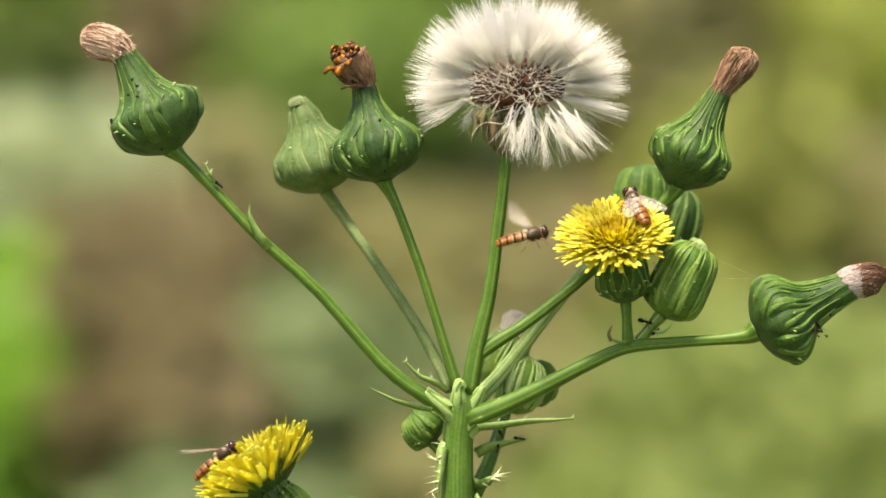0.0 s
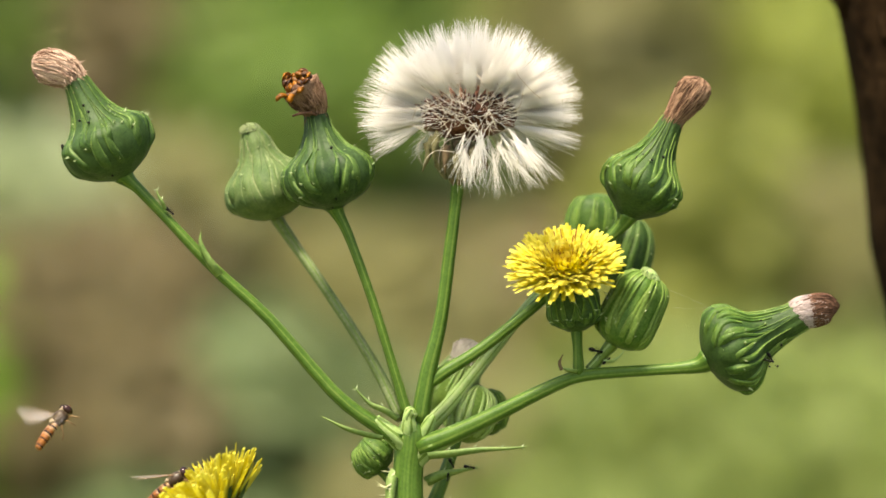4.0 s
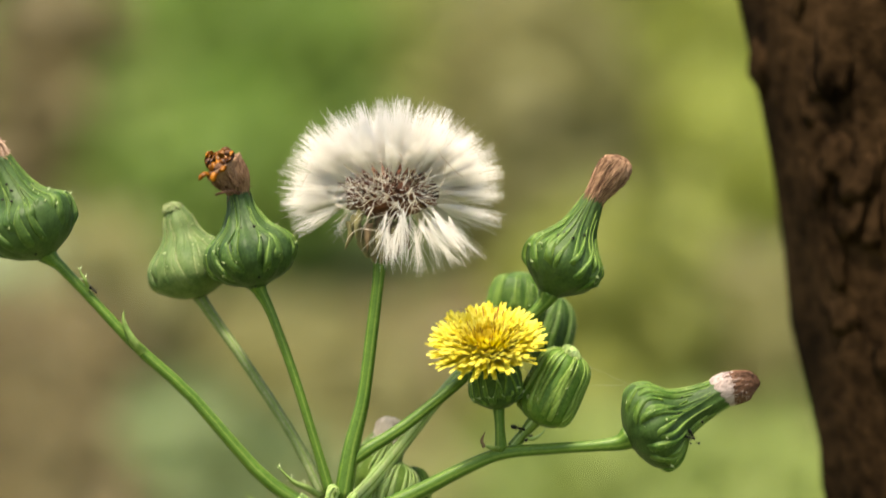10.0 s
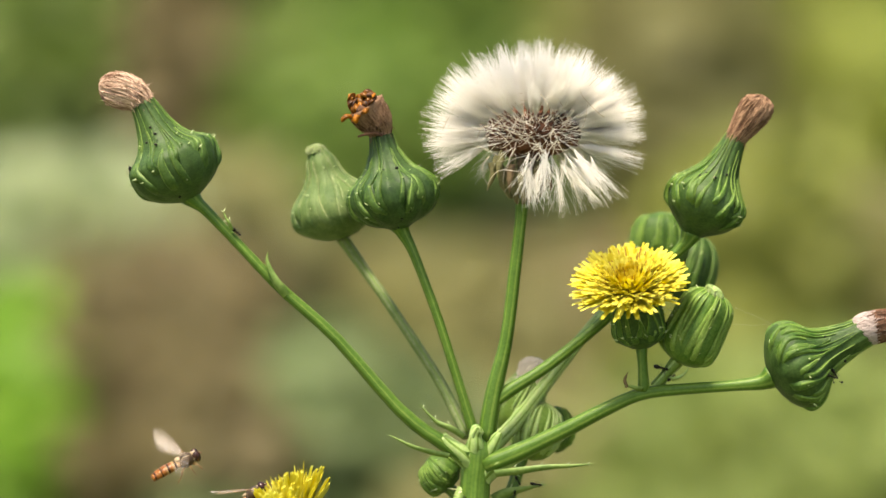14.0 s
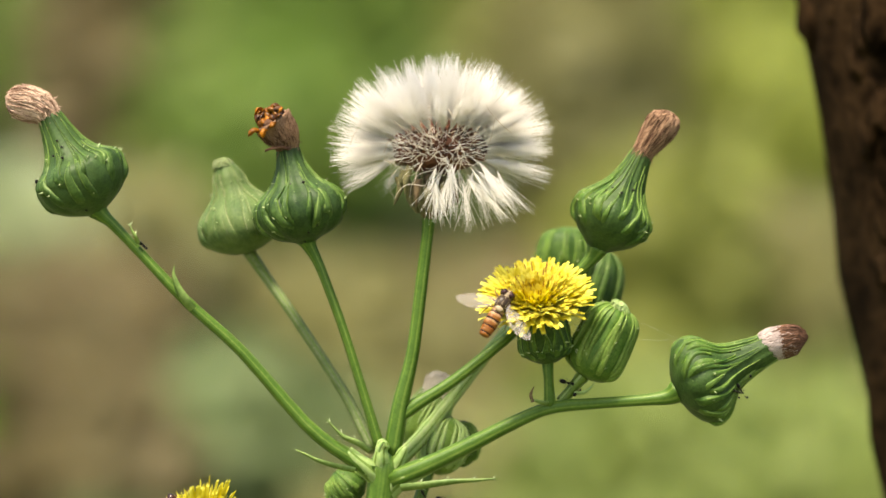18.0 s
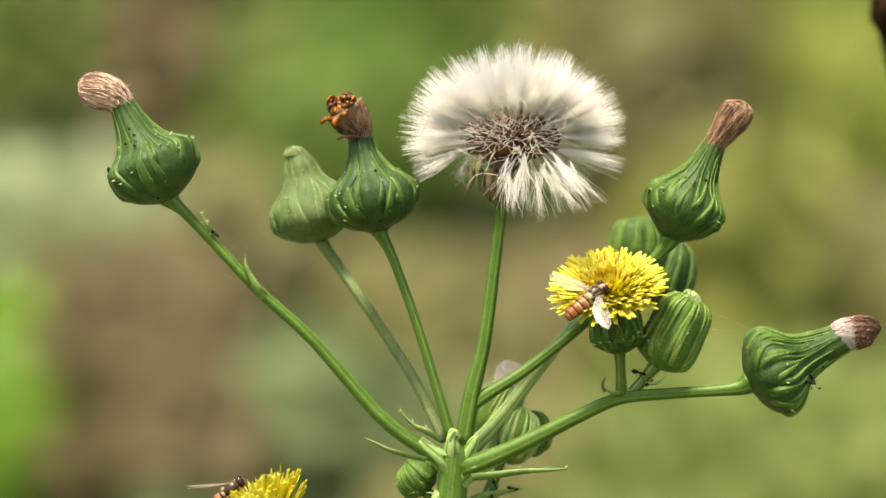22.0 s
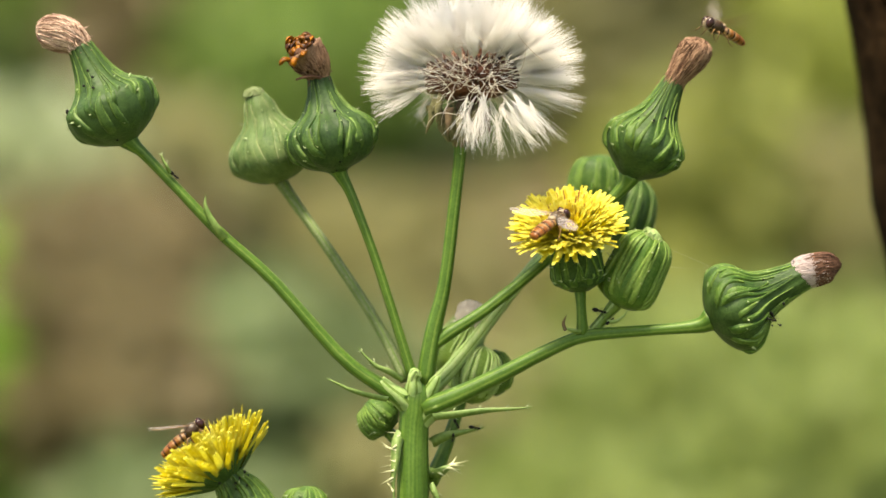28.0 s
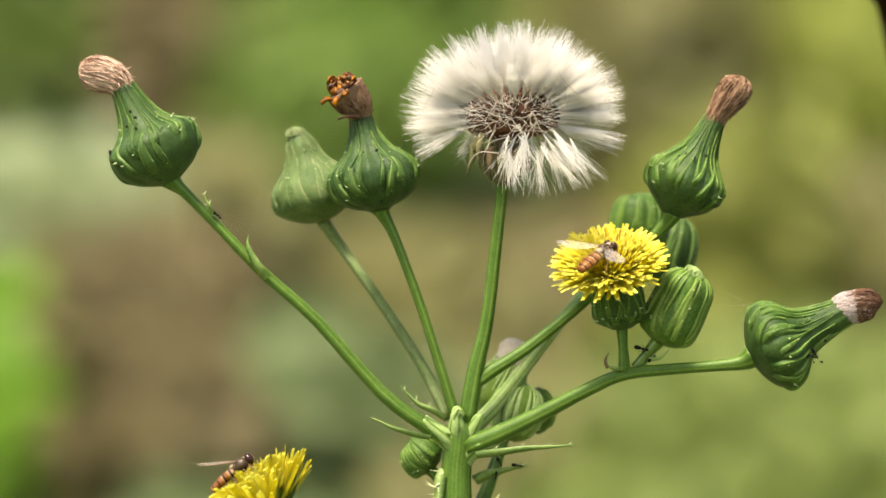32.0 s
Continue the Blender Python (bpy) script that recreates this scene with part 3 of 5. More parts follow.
def bud(rows, name="flower_bud", label="", seed=1, layers=((17, -0.08, 1.0, 0.55), (15, -0.14, 0.86, 0.6), (10, -0.2, 0.66, 0.5)), prickles=26, mats=(BUD, BRACT, BRACT_EDGE), twist=0.25, folds=1.0):
    """A flower bud: a smooth swollen body whose bracts rise as cords from its shoulder, in layers (count, start past the widest ring, end, height in mm), and hooked prickles."""
    rng = random.Random(seed)
    tube = Tube(rows, 56)
    tube.r = tube.r * 0.97
    size = max(tube.r)
    wide = tube.r.argmax() / (len(tube.r) - 1)
    # the body is lobed and a little uneven, as the bracts beneath press through
    verts, faces = [], []
    sides = 60
    off = Vector((seed * 1.7, seed * 0.9, 0))
    for k in range(tube.n):
        f = k / (tube.n - 1)
        for j in range(sides):
            a = 2 * math.pi * j / sides
            lump = 0.035 * noise.noise(Vector((1.4 * math.cos(a), 1.4 * math.sin(a), 4 * f)) + off)
            lobe = folds * (0.026 * math.cos(11 * a + 4 * f) + 0.012 * math.cos(23 * a - 6 * f)) * smooth_step(0.05, 0.25, f)
            verts.append(tube.point(f, a, tube.r[k] * (lump + lobe) * smooth_step(0.0, 0.1, f)))
    for k in range(tube.n - 1):
        faces += [(k * sides + j, k * sides + (j + 1) % sides, (k + 1) * sides + (j + 1) % sides, (k + 1) * sides + j) for j in range(sides)]
    faces += [tuple(range(sides))[::-1], tuple((tube.n - 1) * sides + j for j in range(sides))]
    body = part(name, mesh_of(name, verts, faces, mats[0]), plant, label)
    spots = []
    for layer, (count, start, s1, high) in enumerate(layers):
        for k in range(count):
            a0 = 2 * math.pi * (k + 0.5 * layer) / count + rng.uniform(-0.2, 0.2)
            begin = max(0.04, wide + start + rng.uniform(-0.09, 0.07))
            end = min(1.0, s1 - rng.uniform(-0.03, 0.10))
            lean, sway = twist * rng.uniform(-1.2, 1.2), twist * rng.uniform(0.08, 0.36)
            tall = high * rng.uniform(0.75, 1.4) * 0.001
            knob, fat = rng.uniform(0.0, 0.45), rng.uniform(0.75, 1.15)
            verts, faces, slots = [], [], []
            rings, cols = 18, 9
            for i in range(rings):
                f = i / (rings - 1)
                s = begin + (end - begin) * f
                half = math.pi / count * (0.52, 0.48, 0.5)[layer] * fat * (1 - 0.82 * f ** 1.6)
                rise = smooth_step(0.0, 0.42, f) + knob * math.exp(-((f - 0.3) / 0.12) ** 2)
                for j in range(cols):
                    c = 2 * j / (cols - 1) - 1
                    cord = (-0.55, 0.35, 0.82, 0.74, 0.9, 0.74, 0.82, 0.35, -0.55)[j]
                    lift = tall * (cord * rise * (1 - 0.45 * f) - 1.3 * (1 - smooth_step(0.0, 0.3, f))) * min(1.0, tube.radius(s) / size + 0.35)
                    verts.append(tube.point(s, a0 + lean * f + c * half + sway * math.sin(6 * f + k), lift + 0.0001 * layer))
            for i in range(rings - 1):
                for j in range(cols - 1):
                    faces.append((i * cols + j, i * cols + j + 1, (i + 1) * cols + j + 1, (i + 1) * cols + j))
                    slots.append(1 if j in (1, cols - 2) and i > 5 or i > rings - 4 else 0)
            part("bract", mesh_of("bract", verts, faces, [mats[1], mats[2]], slots), body)
            if rng.random() < 0.5:
                f = rng.choice((0.24, 0.26, 0.45, 0.6))
                spots.append((begin + (end - begin) * f, a0 + lean * f + sway * math.sin(6 * f + k), tall * 0.9, rng.uniform(0.0006, 0.0012)))
    for _ in range(prickles // 2):
        spots.append((min(0.92, max(0.12, rng.gauss(wide + 0.14, 0.17))), rng.uniform(0, 2 * math.pi), 0.0003, rng.uniform(0.0004, 0.0009)))
    hooks = []
    for s, a, lift, long in spots:
        p = Vector(tube.point(s, a, lift * min(1.0, tube.radius(s) / size + 0.2) - 0.00015))
        out = (Vector(tube.point(s, a, 0.002)) - Vector(tube.point(s, a, 0.001))).normalized()
        hooks.append((p, p + (out + Vector(tube.t[int(s * 55)]) * rng.uniform(0.0, 0.6)).normalized() * long, long * rng.uniform(0.12, 0.22)))
    if hooks:
        tagged(part("prickly_fringe", cones("prickly_fringe", hooks, PRICKLE, 5), body, "cream-coloured tiny prickles"), kind="stuff")
    return body, tube


def dried_cap(body, rows, mat, label, seed=1, fray=0.25, count=90, collar=0):
    """The withered florets that stand in a tuft at the mouth of a bud."""
    rng = random.Random(seed)
    tube = Tube(rows, 16)
    part("dried_cap", tube.skin("dried_cap", 26, [mat], 9, 0.06, 0.5, 0.035), body, label)
    lines = []
    for _ in range(count * 2):
        a, s0 = rng.uniform(0, 2 * math.pi), rng.uniform(0.0, 0.3)
        s1 = s0 + rng.uniform(0.3, 0.75)
        da = rng.uniform(-0.35, 0.35)
        line = []
        for k in range(5):
            f = k / 4
            line.append((tube.point(s0 + (s1 - s0) * f, a + da * f, 0.00005 + fray * 0.001 * rng.uniform(0, 1) * f), 0.00011 * (1 - 0.6 * f) + 0.00003))
        lines.append(line)
    for _ in range(collar):
        # loose ends that fray back round the mouth
        a, s = rng.uniform(0, 2 * math.pi), rng.uniform(0.05, 0.35)
        p = Vector(tube.point(s, a, -0.0001))
        out = (Vector(tube.point(s, a, 0.001)) - p).normalized() * rng.uniform(0.2, 1.0) - Vector(tube.t[int(s * 15)]) * rng.uniform(0.4, 1.1)
        l = rng.uniform(0.0006, 0.0017)
        lines.append([(p, 0.00014), (p + out * l * 0.6, 0.0001), (p + out * l + Vector((0, 0, rng.uniform(-0.0003, 0.0003))), 0.00003)])
    tagged(part("dried_fuzz", strands("dried_fuzz", lines, mat, 4), body, "fine withered floret threads"), kind="stuff")
    return tube


# the buds
TIGHT = ((13, -0.22, 1.0, 0.5), (11, -0.26, 0.97, 0.55), (9, -0.28, 0.6, 0.5))
body, _ = bud(spindle((-50.1, 42.2), (-59.0, 60.2), -3, [(0, 1.2), (0.8, 1.7), (1.5, 3.2), (2.5, 5.2), (3.8, 6.8), (5.6, 7.9), (7.6, 8.3), (9.1, 8.2), (10.2, 7.4), (11.2, 6.0), (12.4, 4.8), (14, 3.9), (16, 3.2), (18, 2.7), (20.4, 2.2)]), label="swollen green bud with a dried tan tuft, dotted black", seed=11, mats=(BUD_DEEP, BRACT_DEEP, BRACT_RIB))
dried_cap(body, [(-58.2, 59, -3, 1.6), (-58.9, 60.2, -3, 2), (-60.4, 61.5, -3, 2.7), (-62.6, 62.3, -3, 2.9), (-64.6, 62.7, -3, 2.6), (-66, 62.9, -3, 1.8), (-66.7, 62.9, -3, 0.6)], STRAW, "dried tan-pink floret tuft", 12, 0.6, 150, 46)
body, _ = bud(spindle((-23.6, 35.6), (-28.1, 52.0), 15, [(0, 1.1), (0.3, 2.8), (1.2, 4.9), (2.4, 6.6), (4, 7.6), (6, 7.6), (7.8, 6.8), (9.2, 5.4), (10.6, 4.0), (12.2, 3.1), (14, 2.7), (15.6, 2.0), (16.7, 1.2), (17.0, 0.6)]), label="pale sage-green bud behind the others", seed=21, mats=(SAGE, SAGE, SAGE_TIP), prickles=16)
dried_cap(body, [(-28.1, 50.9, 15, 2), (-28.3, 51.9, 15, 1.4), (-28.4, 52.5, 15, 0.5)], SAGE_TIP, "small dried pale tip", 22, 0.4, 24)
body, _ = bud(spindle((-13.2, 37.0), (-16.6, 53.9), -1, [(0, 1.2), (0.7, 2.4), (1.4, 4.4), (2.4, 6.1), (3.6, 7.2), (5, 7.9), (6.6, 8.0), (8.1, 7.6), (9.3, 6.6), (10.4, 5.2), (11.5, 4.1), (13.3, 3.1), (15, 2.5), (17.2, 2.1)]), label="swollen dark green bud with a withered amber flower", seed=31, folds=2.0, prickles=40, mats=(BUD_DEEP, BRACT_DEEP, BRACT_RIB))
dried_cap(body, [(-16.6, 53.1, -1, 1.7), (-16.8, 54.7, -1, 2), (-17.3, 56.1, -1.4, 2.7), (-18.4, 57.7, -1.8, 3.1), (-19.4, 59.2, -2.1, 3.4)], MAUVE, "withered brown floret tuft", 32, 0.45, 110, 24)
rng = random.Random(33)


def curled_petal(root, way, out, long, wide, curl, mat):
    """A dried strap that rises along way and rolls over towards out."""
    side = way.cross(out).normalized()
    out = side.cross(way).normalized()
    verts, faces, p, a = [], [], Vector(root), 0.0
    for k in range(9):
        f = k / 8
        along = way * math.cos(a) + out * math.sin(a)
        face = out * math.cos(a) - way * math.sin(a)
        w = wide * (0.7 + 0.5 * math.sin(2.4 * f)) * (1 - 0.45 * f ** 4) / 2
        verts += [p - side * w + face * w * 0.5, p - face * 0.00008, p + side * w + face * w * 0.5, p + face * 0.0001]
        p = p + along * long / 8
        a += curl / 8 * (0.3 + 1.4 * f)
    for k in range(8):
        faces += [(k * 4 + j, k * 4 + (j + 1) % 4, k * 4 + 4 + (j + 1) % 4, k * 4 + 4 + j) for j in range(4)]
    faces += [(3, 2, 1, 0), (32, 33, 34, 35)]
    return mesh_of("curled_petal", verts, faces, mat)


mouth = Vector(at(-19.9, 59.6, -2.4))
axis = (Vector(at(-20.8, 59.9, -4.0)) - Vector(at(-17.4, 55.3, -1))).normalized()
x = axis.orthogonal().normalized()
y = axis.cross(x)
for k in range(34):
    a, inner = 2.4 * k, math.sqrt((k + 0.5) / 34)
    out = x * math.cos(a) + y * math.sin(a)
    root = mouth - axis * 0.0010 + out * 0.0028 * inner
    way = (axis + out * (0.35 * inner + rng.uniform(-0.15, 0.15))).normalized()
    me = curled_petal(root, way, -out if k % 5 else out, rng.uniform(0.0030, 0.0040) * (0.75 + 0.3 * inner), rng.uniform(0.0015, 0.0023), rng.uniform(2.2, 4.2), UMBER if inner > 0.9 and k % 2 else AMBER)
    part("curled_petal", me, body, "withered amber petal tip")
hanging = strands("curled_petal", [[(at(-16.2, 53.9, -2.6), 0.0003), (at(-17.8, 54.3, -4.2), 0.0003), (at(-19.6, 54.1, -4.4), 0.00025), (at(-20.7, 53.7, -4.2), 0.0002)]], UMBER, 6)
part("curled_petal", hanging, body, "withered petal hanging from the tuft")
body, _ = bud(spindle((37.6, 34.6), (46.6, 53.1), 4, [(0, 1.2), (1.2, 1.7), (2.4, 3.2), (3.7, 5.0), (5, 6.3), (6.5, 7.1), (8, 7.3), (9.4, 6.9), (10.6, 6.0), (12, 4.8), (13.5, 3.8), (15, 3.1), (17.2, 2.5), (20.5, 1.9)]), label="swollen green bud with a dried brown tuft", seed=41, prickles=24)
dried_cap(body, [(45.9, 51.9, 4, 1.9), (46.8, 53.3, 4, 1.8), (48.2, 55.3, 4, 2.4), (49.8, 57.5, 4, 2.9), (51, 59.1, 4, 2.5), (51.4, 59.9, 4, 1.4), (51.6, 60.3, 4, 0.5)], MAUVE, "dried pinkish-brown floret tuft", 42, 0.3, 150, 10)
body, _ = bud(spindle((51.4, 9.8), (69.3, 18.3), -3, [(0, 1.1), (0.9, 1.8), (1.6, 4.0), (2.6, 6.0), (3.8, 7.4), (5.2, 8.1), (6.8, 8.1), (8.4, 7.3), (9.7, 6.0), (11, 4.7), (12.8, 3.9), (15.3, 3.3), (17.4, 3.0), (19.8, 2.8)]), label="green bud on its side with a brown and white tuft", seed=51, prickles=34)
dried_cap(body, [(67.8, 18.1, -3, 2.4), (69, 18.6, -3, 2.8), (70.2, 18.9, -3, 2.8), (71.8, 19.2, -3, 2.74), (73.6, 19.4, -3, 2.5)], FLUFF, "white fluffy base of the tuft", 52, 0.22, 150)
dried_cap(body, [(69.6, 18.7, -3, 2.5), (70.6, 19.0, -3, 2.72), (71.2, 19.1, -3, 2.84), (72.6, 19.4, -3, 2.7), (74, 19.5, -3, 2.4), (75, 19.4, -3, 1.5), (75.5, 19.1, -3, 0.5)], UMBER, "dried dark brown tip of the tuft", 53, 0.25, 190)
body, _ = bud(spindle((36.2, 12.9), (42.6, 25.6), -2, [(0, 1.2), (0.5, 2.9), (1.4, 4.2), (2.8, 4.9), (4.6, 5.1), (6.6, 5.0), (8.8, 4.9), (10.8, 4.8), (12.2, 4.4), (13.2, 3.6), (13.9, 2.4), (14.2, 0.8)]), label="closed barrel-shaped green bud", seed=61, layers=TIGHT, prickles=34, mats=(BRACT_FRESH, BRACT_EDGE, STEM_LIGHT))
dried_cap(body, [(41.8, 24.4, -3.2, 1.9), (42.7, 25.4, -3.6, 1.7), (43.3, 26.0, -3.8, 0.7)], STEM_PALE, "pale yellow-green closed tip", 62, 0.5, 40)
bud([(31.2, 27.5, 26, 1.2), (31.8, 29.7, 26, 3.8), (32.5, 32.5, 26, 5), (32.8, 35.5, 26, 5), (33, 38, 26, 4.2), (33.1, 39.3, 26, 2.8), (33.1, 39.9, 26, 0.6)], label="closed green bud behind the flower", seed=71, layers=TIGHT, twist=0.08, mats=(BRACT, BRACT_FRESH, SAGE), prickles=14)
bud([(36, 24, 28, 1.4), (37, 26.7, 28, 4.4), (38.2, 29.7, 28, 4.7), (39.2, 32.7, 28, 4), (39.8, 34.7, 28, 2.4), (40, 35.5, 28, 0.6)], label="closed green bud behind the flower", seed=72, layers=TIGHT, twist=0.08, mats=(BUD, BRACT, SAGE), prickles=14)
bud([(-4, -8.3, 7, 1.4), (-5, -7.5, 7, 3.4), (-6.4, -6.3, 7, 3.9), (-7.8, -4.9, 7, 3.2), (-8.5, -4, 7, 1.6), (-8.8, -3.7, 7, 0.4)], label="small closed green bud beside the stem", seed=73, layers=TIGHT, twist=0.08, mats=(BRACT, BRACT_FRESH, BRACT_EDGE), prickles=10)
bud([(8.8, -3.7, 11, 1.4), (9.4, -2.3, 11, 3.6), (10.4, 0.5, 11, 4.5), (11.2, 3.1, 11, 4.2), (11.8, 5, 11, 3.2), (12.1, 5.9, 11, 1.4), (12.2, 6.2, 11, 0.4)], label="small closed green bud behind the branches", seed=74, layers=TIGHT, twist=0.08, mats=(BRACT_EDGE, STEM_PALE, STEM_PALE), prickles=14)
bud([(13.2, -2.5, 16, 1.4), (13.7, -0.7, 16, 3), (13.7, 1.5, 16, 3.4), (13.4, 4, 16, 2.8), (13.2, 5.3, 16, 1.4)], label="small closed green bud behind the branches", seed=76, layers=TIGHT, twist=0.08, mats=(BRACT, BRACT_FRESH, BRACT_EDGE), prickles=8)
body, _ = bud([(4.7, 1, 14, 1.2), (6, 3, 14, 3.2), (7.7, 6, 14, 3.8), (9, 8.5, 14, 3.4), (9.8, 10.3, 14, 2.8)], label="pale bud with a white fluffy tip", seed=75, layers=TIGHT, twist=0.08, mats=(STEM_LIGHT, STEM_PALE, STEM_PALE), prickles=8)
dried_cap(body, [(9.6, 9.7, 14, 2.7), (10.4, 11.5, 14, 2.7), (11.2, 12.9, 14, 2), (11.7, 13.7, 14, 0.7)], THREAD, "white fluffy tip", 77, 0.9, 120, 20)
bud([(-19.6, -26.5, -5, 1.2), (-19.7, -24.7, -5, 3.4), (-19.8, -22.5, -5, 3.9), (-19.7, -20.5, -5, 3.6), (-19.6, -19.1, -5, 2.4), (-19.6, -18.5, -5, 0.5)], label="closed green bud below the lower flower", seed=78, layers=TIGHT, twist=0.08, mats=(BRACT, BRACT_FRESH, BRACT_EDGE), prickles=14)
bud([(-23.6, -28.5, -7, 1), (-23.8, -26.7, -7, 2.6), (-23.9, -25, -7, 3), (-23.9, -23.7, -7, 2.4), (-23.9, -23.1, -7, 0.5)], label="small closed green bud below the lower flower", seed=79, layers=TIGHT, twist=0.08, mats=(BRACT, BRACT_FRESH, BRACT_EDGE), prickles=8)


# the flowers
def floret_mesh(name, length, width, curve, mats):
    """A strap-shaped floret along +X that bends towards +Z, toothed at the tip, with thickness."""
    verts, faces, slots = [], [], []
    rings = 6
    for k in range(rings):
        f = k / (rings - 1)
        w = width * (0.35 + 0.65 * math.sin(math.pi * (0.06 + 0.78 * f))) / 2
        z = curve * length * (f * f)
        x = length * f * (1 - 0.25 * abs(curve) * f)
        for y, dz in ((-w, 0.010), (0, 0), (w, 0.010), (0, -0.006)):
            verts.append((x, y, z + dz * length))
    for k in range(rings - 1):
        for j in range(4):
            b = (j + 1) % 4
            faces.append((k * 4 + j, k * 4 + b, (k + 1) * 4 + b, (k + 1) * 4 + j))
    e = (rings - 1) * 4
    last = Vector(verts[e + 1])
    for y in (-0.36, 0.0, 0.36):
        verts.append(last + Vector((length * 0.06, width * y * 0.8, curve * length * 0.05)))
    faces += [(e, e + 1, rings * 4), (e + 1, e + 2, rings * 4 + 2), (e, rings * 4 + 1, e + 2), (e, e + 3, e + 2)]
    return mesh_of(name, verts, faces, mats, smooth=False)


def flower(head, centre, axis, seed, rings, inner, inner_mats):
    """Florets in rings round the axis: (count, how far from the middle, length in mm, rise in degrees, mesh); the inner rings are too close to tell apart and are joined."""
    rng = random.Random(seed)
    base = Matrix.Translation(centre) @ Vector(axis).to_track_quat("Z", "Y").to_matrix().to_4x4()

    def places(count, start, length, rise):
        for k in range(count):
            a = 360 * (k + rng.uniform(-0.4, 0.4)) / count
            l = length * rng.uniform(0.82, 1.12)
            m = base @ pose(0, 0, rng.uniform(-0.0004, 0.0004), 0, 0, a) @ pose(start / 1000, 0, 0, rng.uniform(-22, 22), -rise + rng.uniform(-10, 10), rng.uniform(-7, 7))
            yield m @ Matrix.Diagonal((l, rng.uniform(0.8, 1.2), l, 1))

    for count, start, length, rise, me in rings:
        for m in places(count, start, length, rise):
            part("ray_floret", me, head).matrix_basis = m
    verts, faces, slots = [], [], []
    for count, start, length, rise, me, slot in inner:
        for m in places(count, start, length, rise):
            b = len(verts)
            verts += [m @ v.co for v in me.vertices]
            faces += [tuple(b + j for j in p.vertices) for p in me.polygons]
            slots += [slot] * len(me.polygons)
    tagged(part("disc", mesh_of("disc", verts, faces, inner_mats, slots, False), head, "packed golden inner florets"), kind="stuff")


RAY = floret_mesh("ray_floret", 0.001, 0.00095, 0.06, PETAL)
RAY_IN = floret_mesh("ray_floret_inner", 0.001, 0.00078, 0.12, PETAL)
RAY_LONG = floret_mesh("ray_floret_long", 0.001, 0.00135, 0.05, PETAL)
DISC = floret_mesh("disc_floret", 0.001, 0.00075, 0.3, PETAL_MID)
STYLE = floret_mesh("style", 0.001, 0.0003, 0.2, STIGMA)

cup, _ = bud([(29.4, 15.6, -3.5, 1.6), (29.3, 16.7, -3.5, 3.6), (29.1, 18.5, -3.5, 4.6), (28.8, 21, -4.5, 4.5), (28.3, 23.5, -6, 4.4), (28, 24.8, -7, 4.2)], "flower_head", "open yellow flower head in a green cup", 81, ((13, -0.2, 1.0, 0.45), (11, -0.3, 0.8, 0.5), (9, -0.32, 0.5, 0.45)), 18)
flower(cup, at(27.3, 26.8, -7), (-0.10, -0.53, 0.84), 82, [
    (62, 2.6, 7.6, 2, RAY), (60, 2.5, 7.4, 7, RAY), (58, 2.4, 7.0, 12, RAY), (56, 2.3, 6.5, 17, RAY), (54, 2.2, 5.9, 23, RAY_IN)], [
    (72, 2.5, 7.3, 4, RAY, 0), (70, 2.4, 7.0, 9, RAY, 0), (68, 2.4, 6.6, 14, RAY, 0), (66, 2.2, 6.0, 21, RAY_IN, 0), (60, 2.0, 5.3, 30, RAY_IN, 0), (52, 1.7, 4.4, 41, RAY_IN, 0), (40, 1.3, 3.8, 52, RAY_IN, 0), (58, 2.3, 6.3, 19, RAY_IN, 0), (56, 2.1, 5.7, 25, RAY_IN, 0), (52, 1.9, 5.1, 32, RAY_IN, 0), (48, 1.8, 4.6, 38, RAY_IN, 0), (44, 1.6, 4.2, 45, RAY_IN, 0),
    (54, 2.0, 5.4, 29, RAY_IN, 0), (50, 1.9, 4.9, 35, RAY_IN, 0), (46, 1.7, 4.4, 42, RAY_IN, 0), (42, 1.5, 4.0, 49, RAY_IN, 0), (36, 1.2, 3.6, 56, DISC, 1), (30, 0.9, 3.2, 65, DISC, 1), (20, 0.5, 2.9, 76, DISC, 1),
    (30, 2.2, 5.5, 34, STYLE, 2), (26, 1.6, 4.3, 48, STYLE, 2), (14, 0.9, 3.4, 64, STYLE, 2), (8, 0.4, 3.1, 78, STYLE, 2)], [PETAL_DENSE, PETAL_MID, STIGMA])
cup, _ = bud([(-31.3, -28.7, -8, 1.2), (-31.1, -27.3, -8, 3.6), (-30.8, -25, -8, 5.3), (-30.6, -22.5, -8, 5.5), (-31.5, -19.9, -8, 4.3), (-32.8, -18, -8, 3.2), (-33.8, -16.5, -8, 2.9), (-34.7, -15, -8, 3.2), (-35.6, -13.7, -8, 3.6)], "flower_head", "yellow flower head leaning over, seen from its side", 91, ((14, -0.1, 1.0, 0.5), (12, -0.2, 0.9, 0.55), (9, -0.28, 0.66, 0.5)), 26)
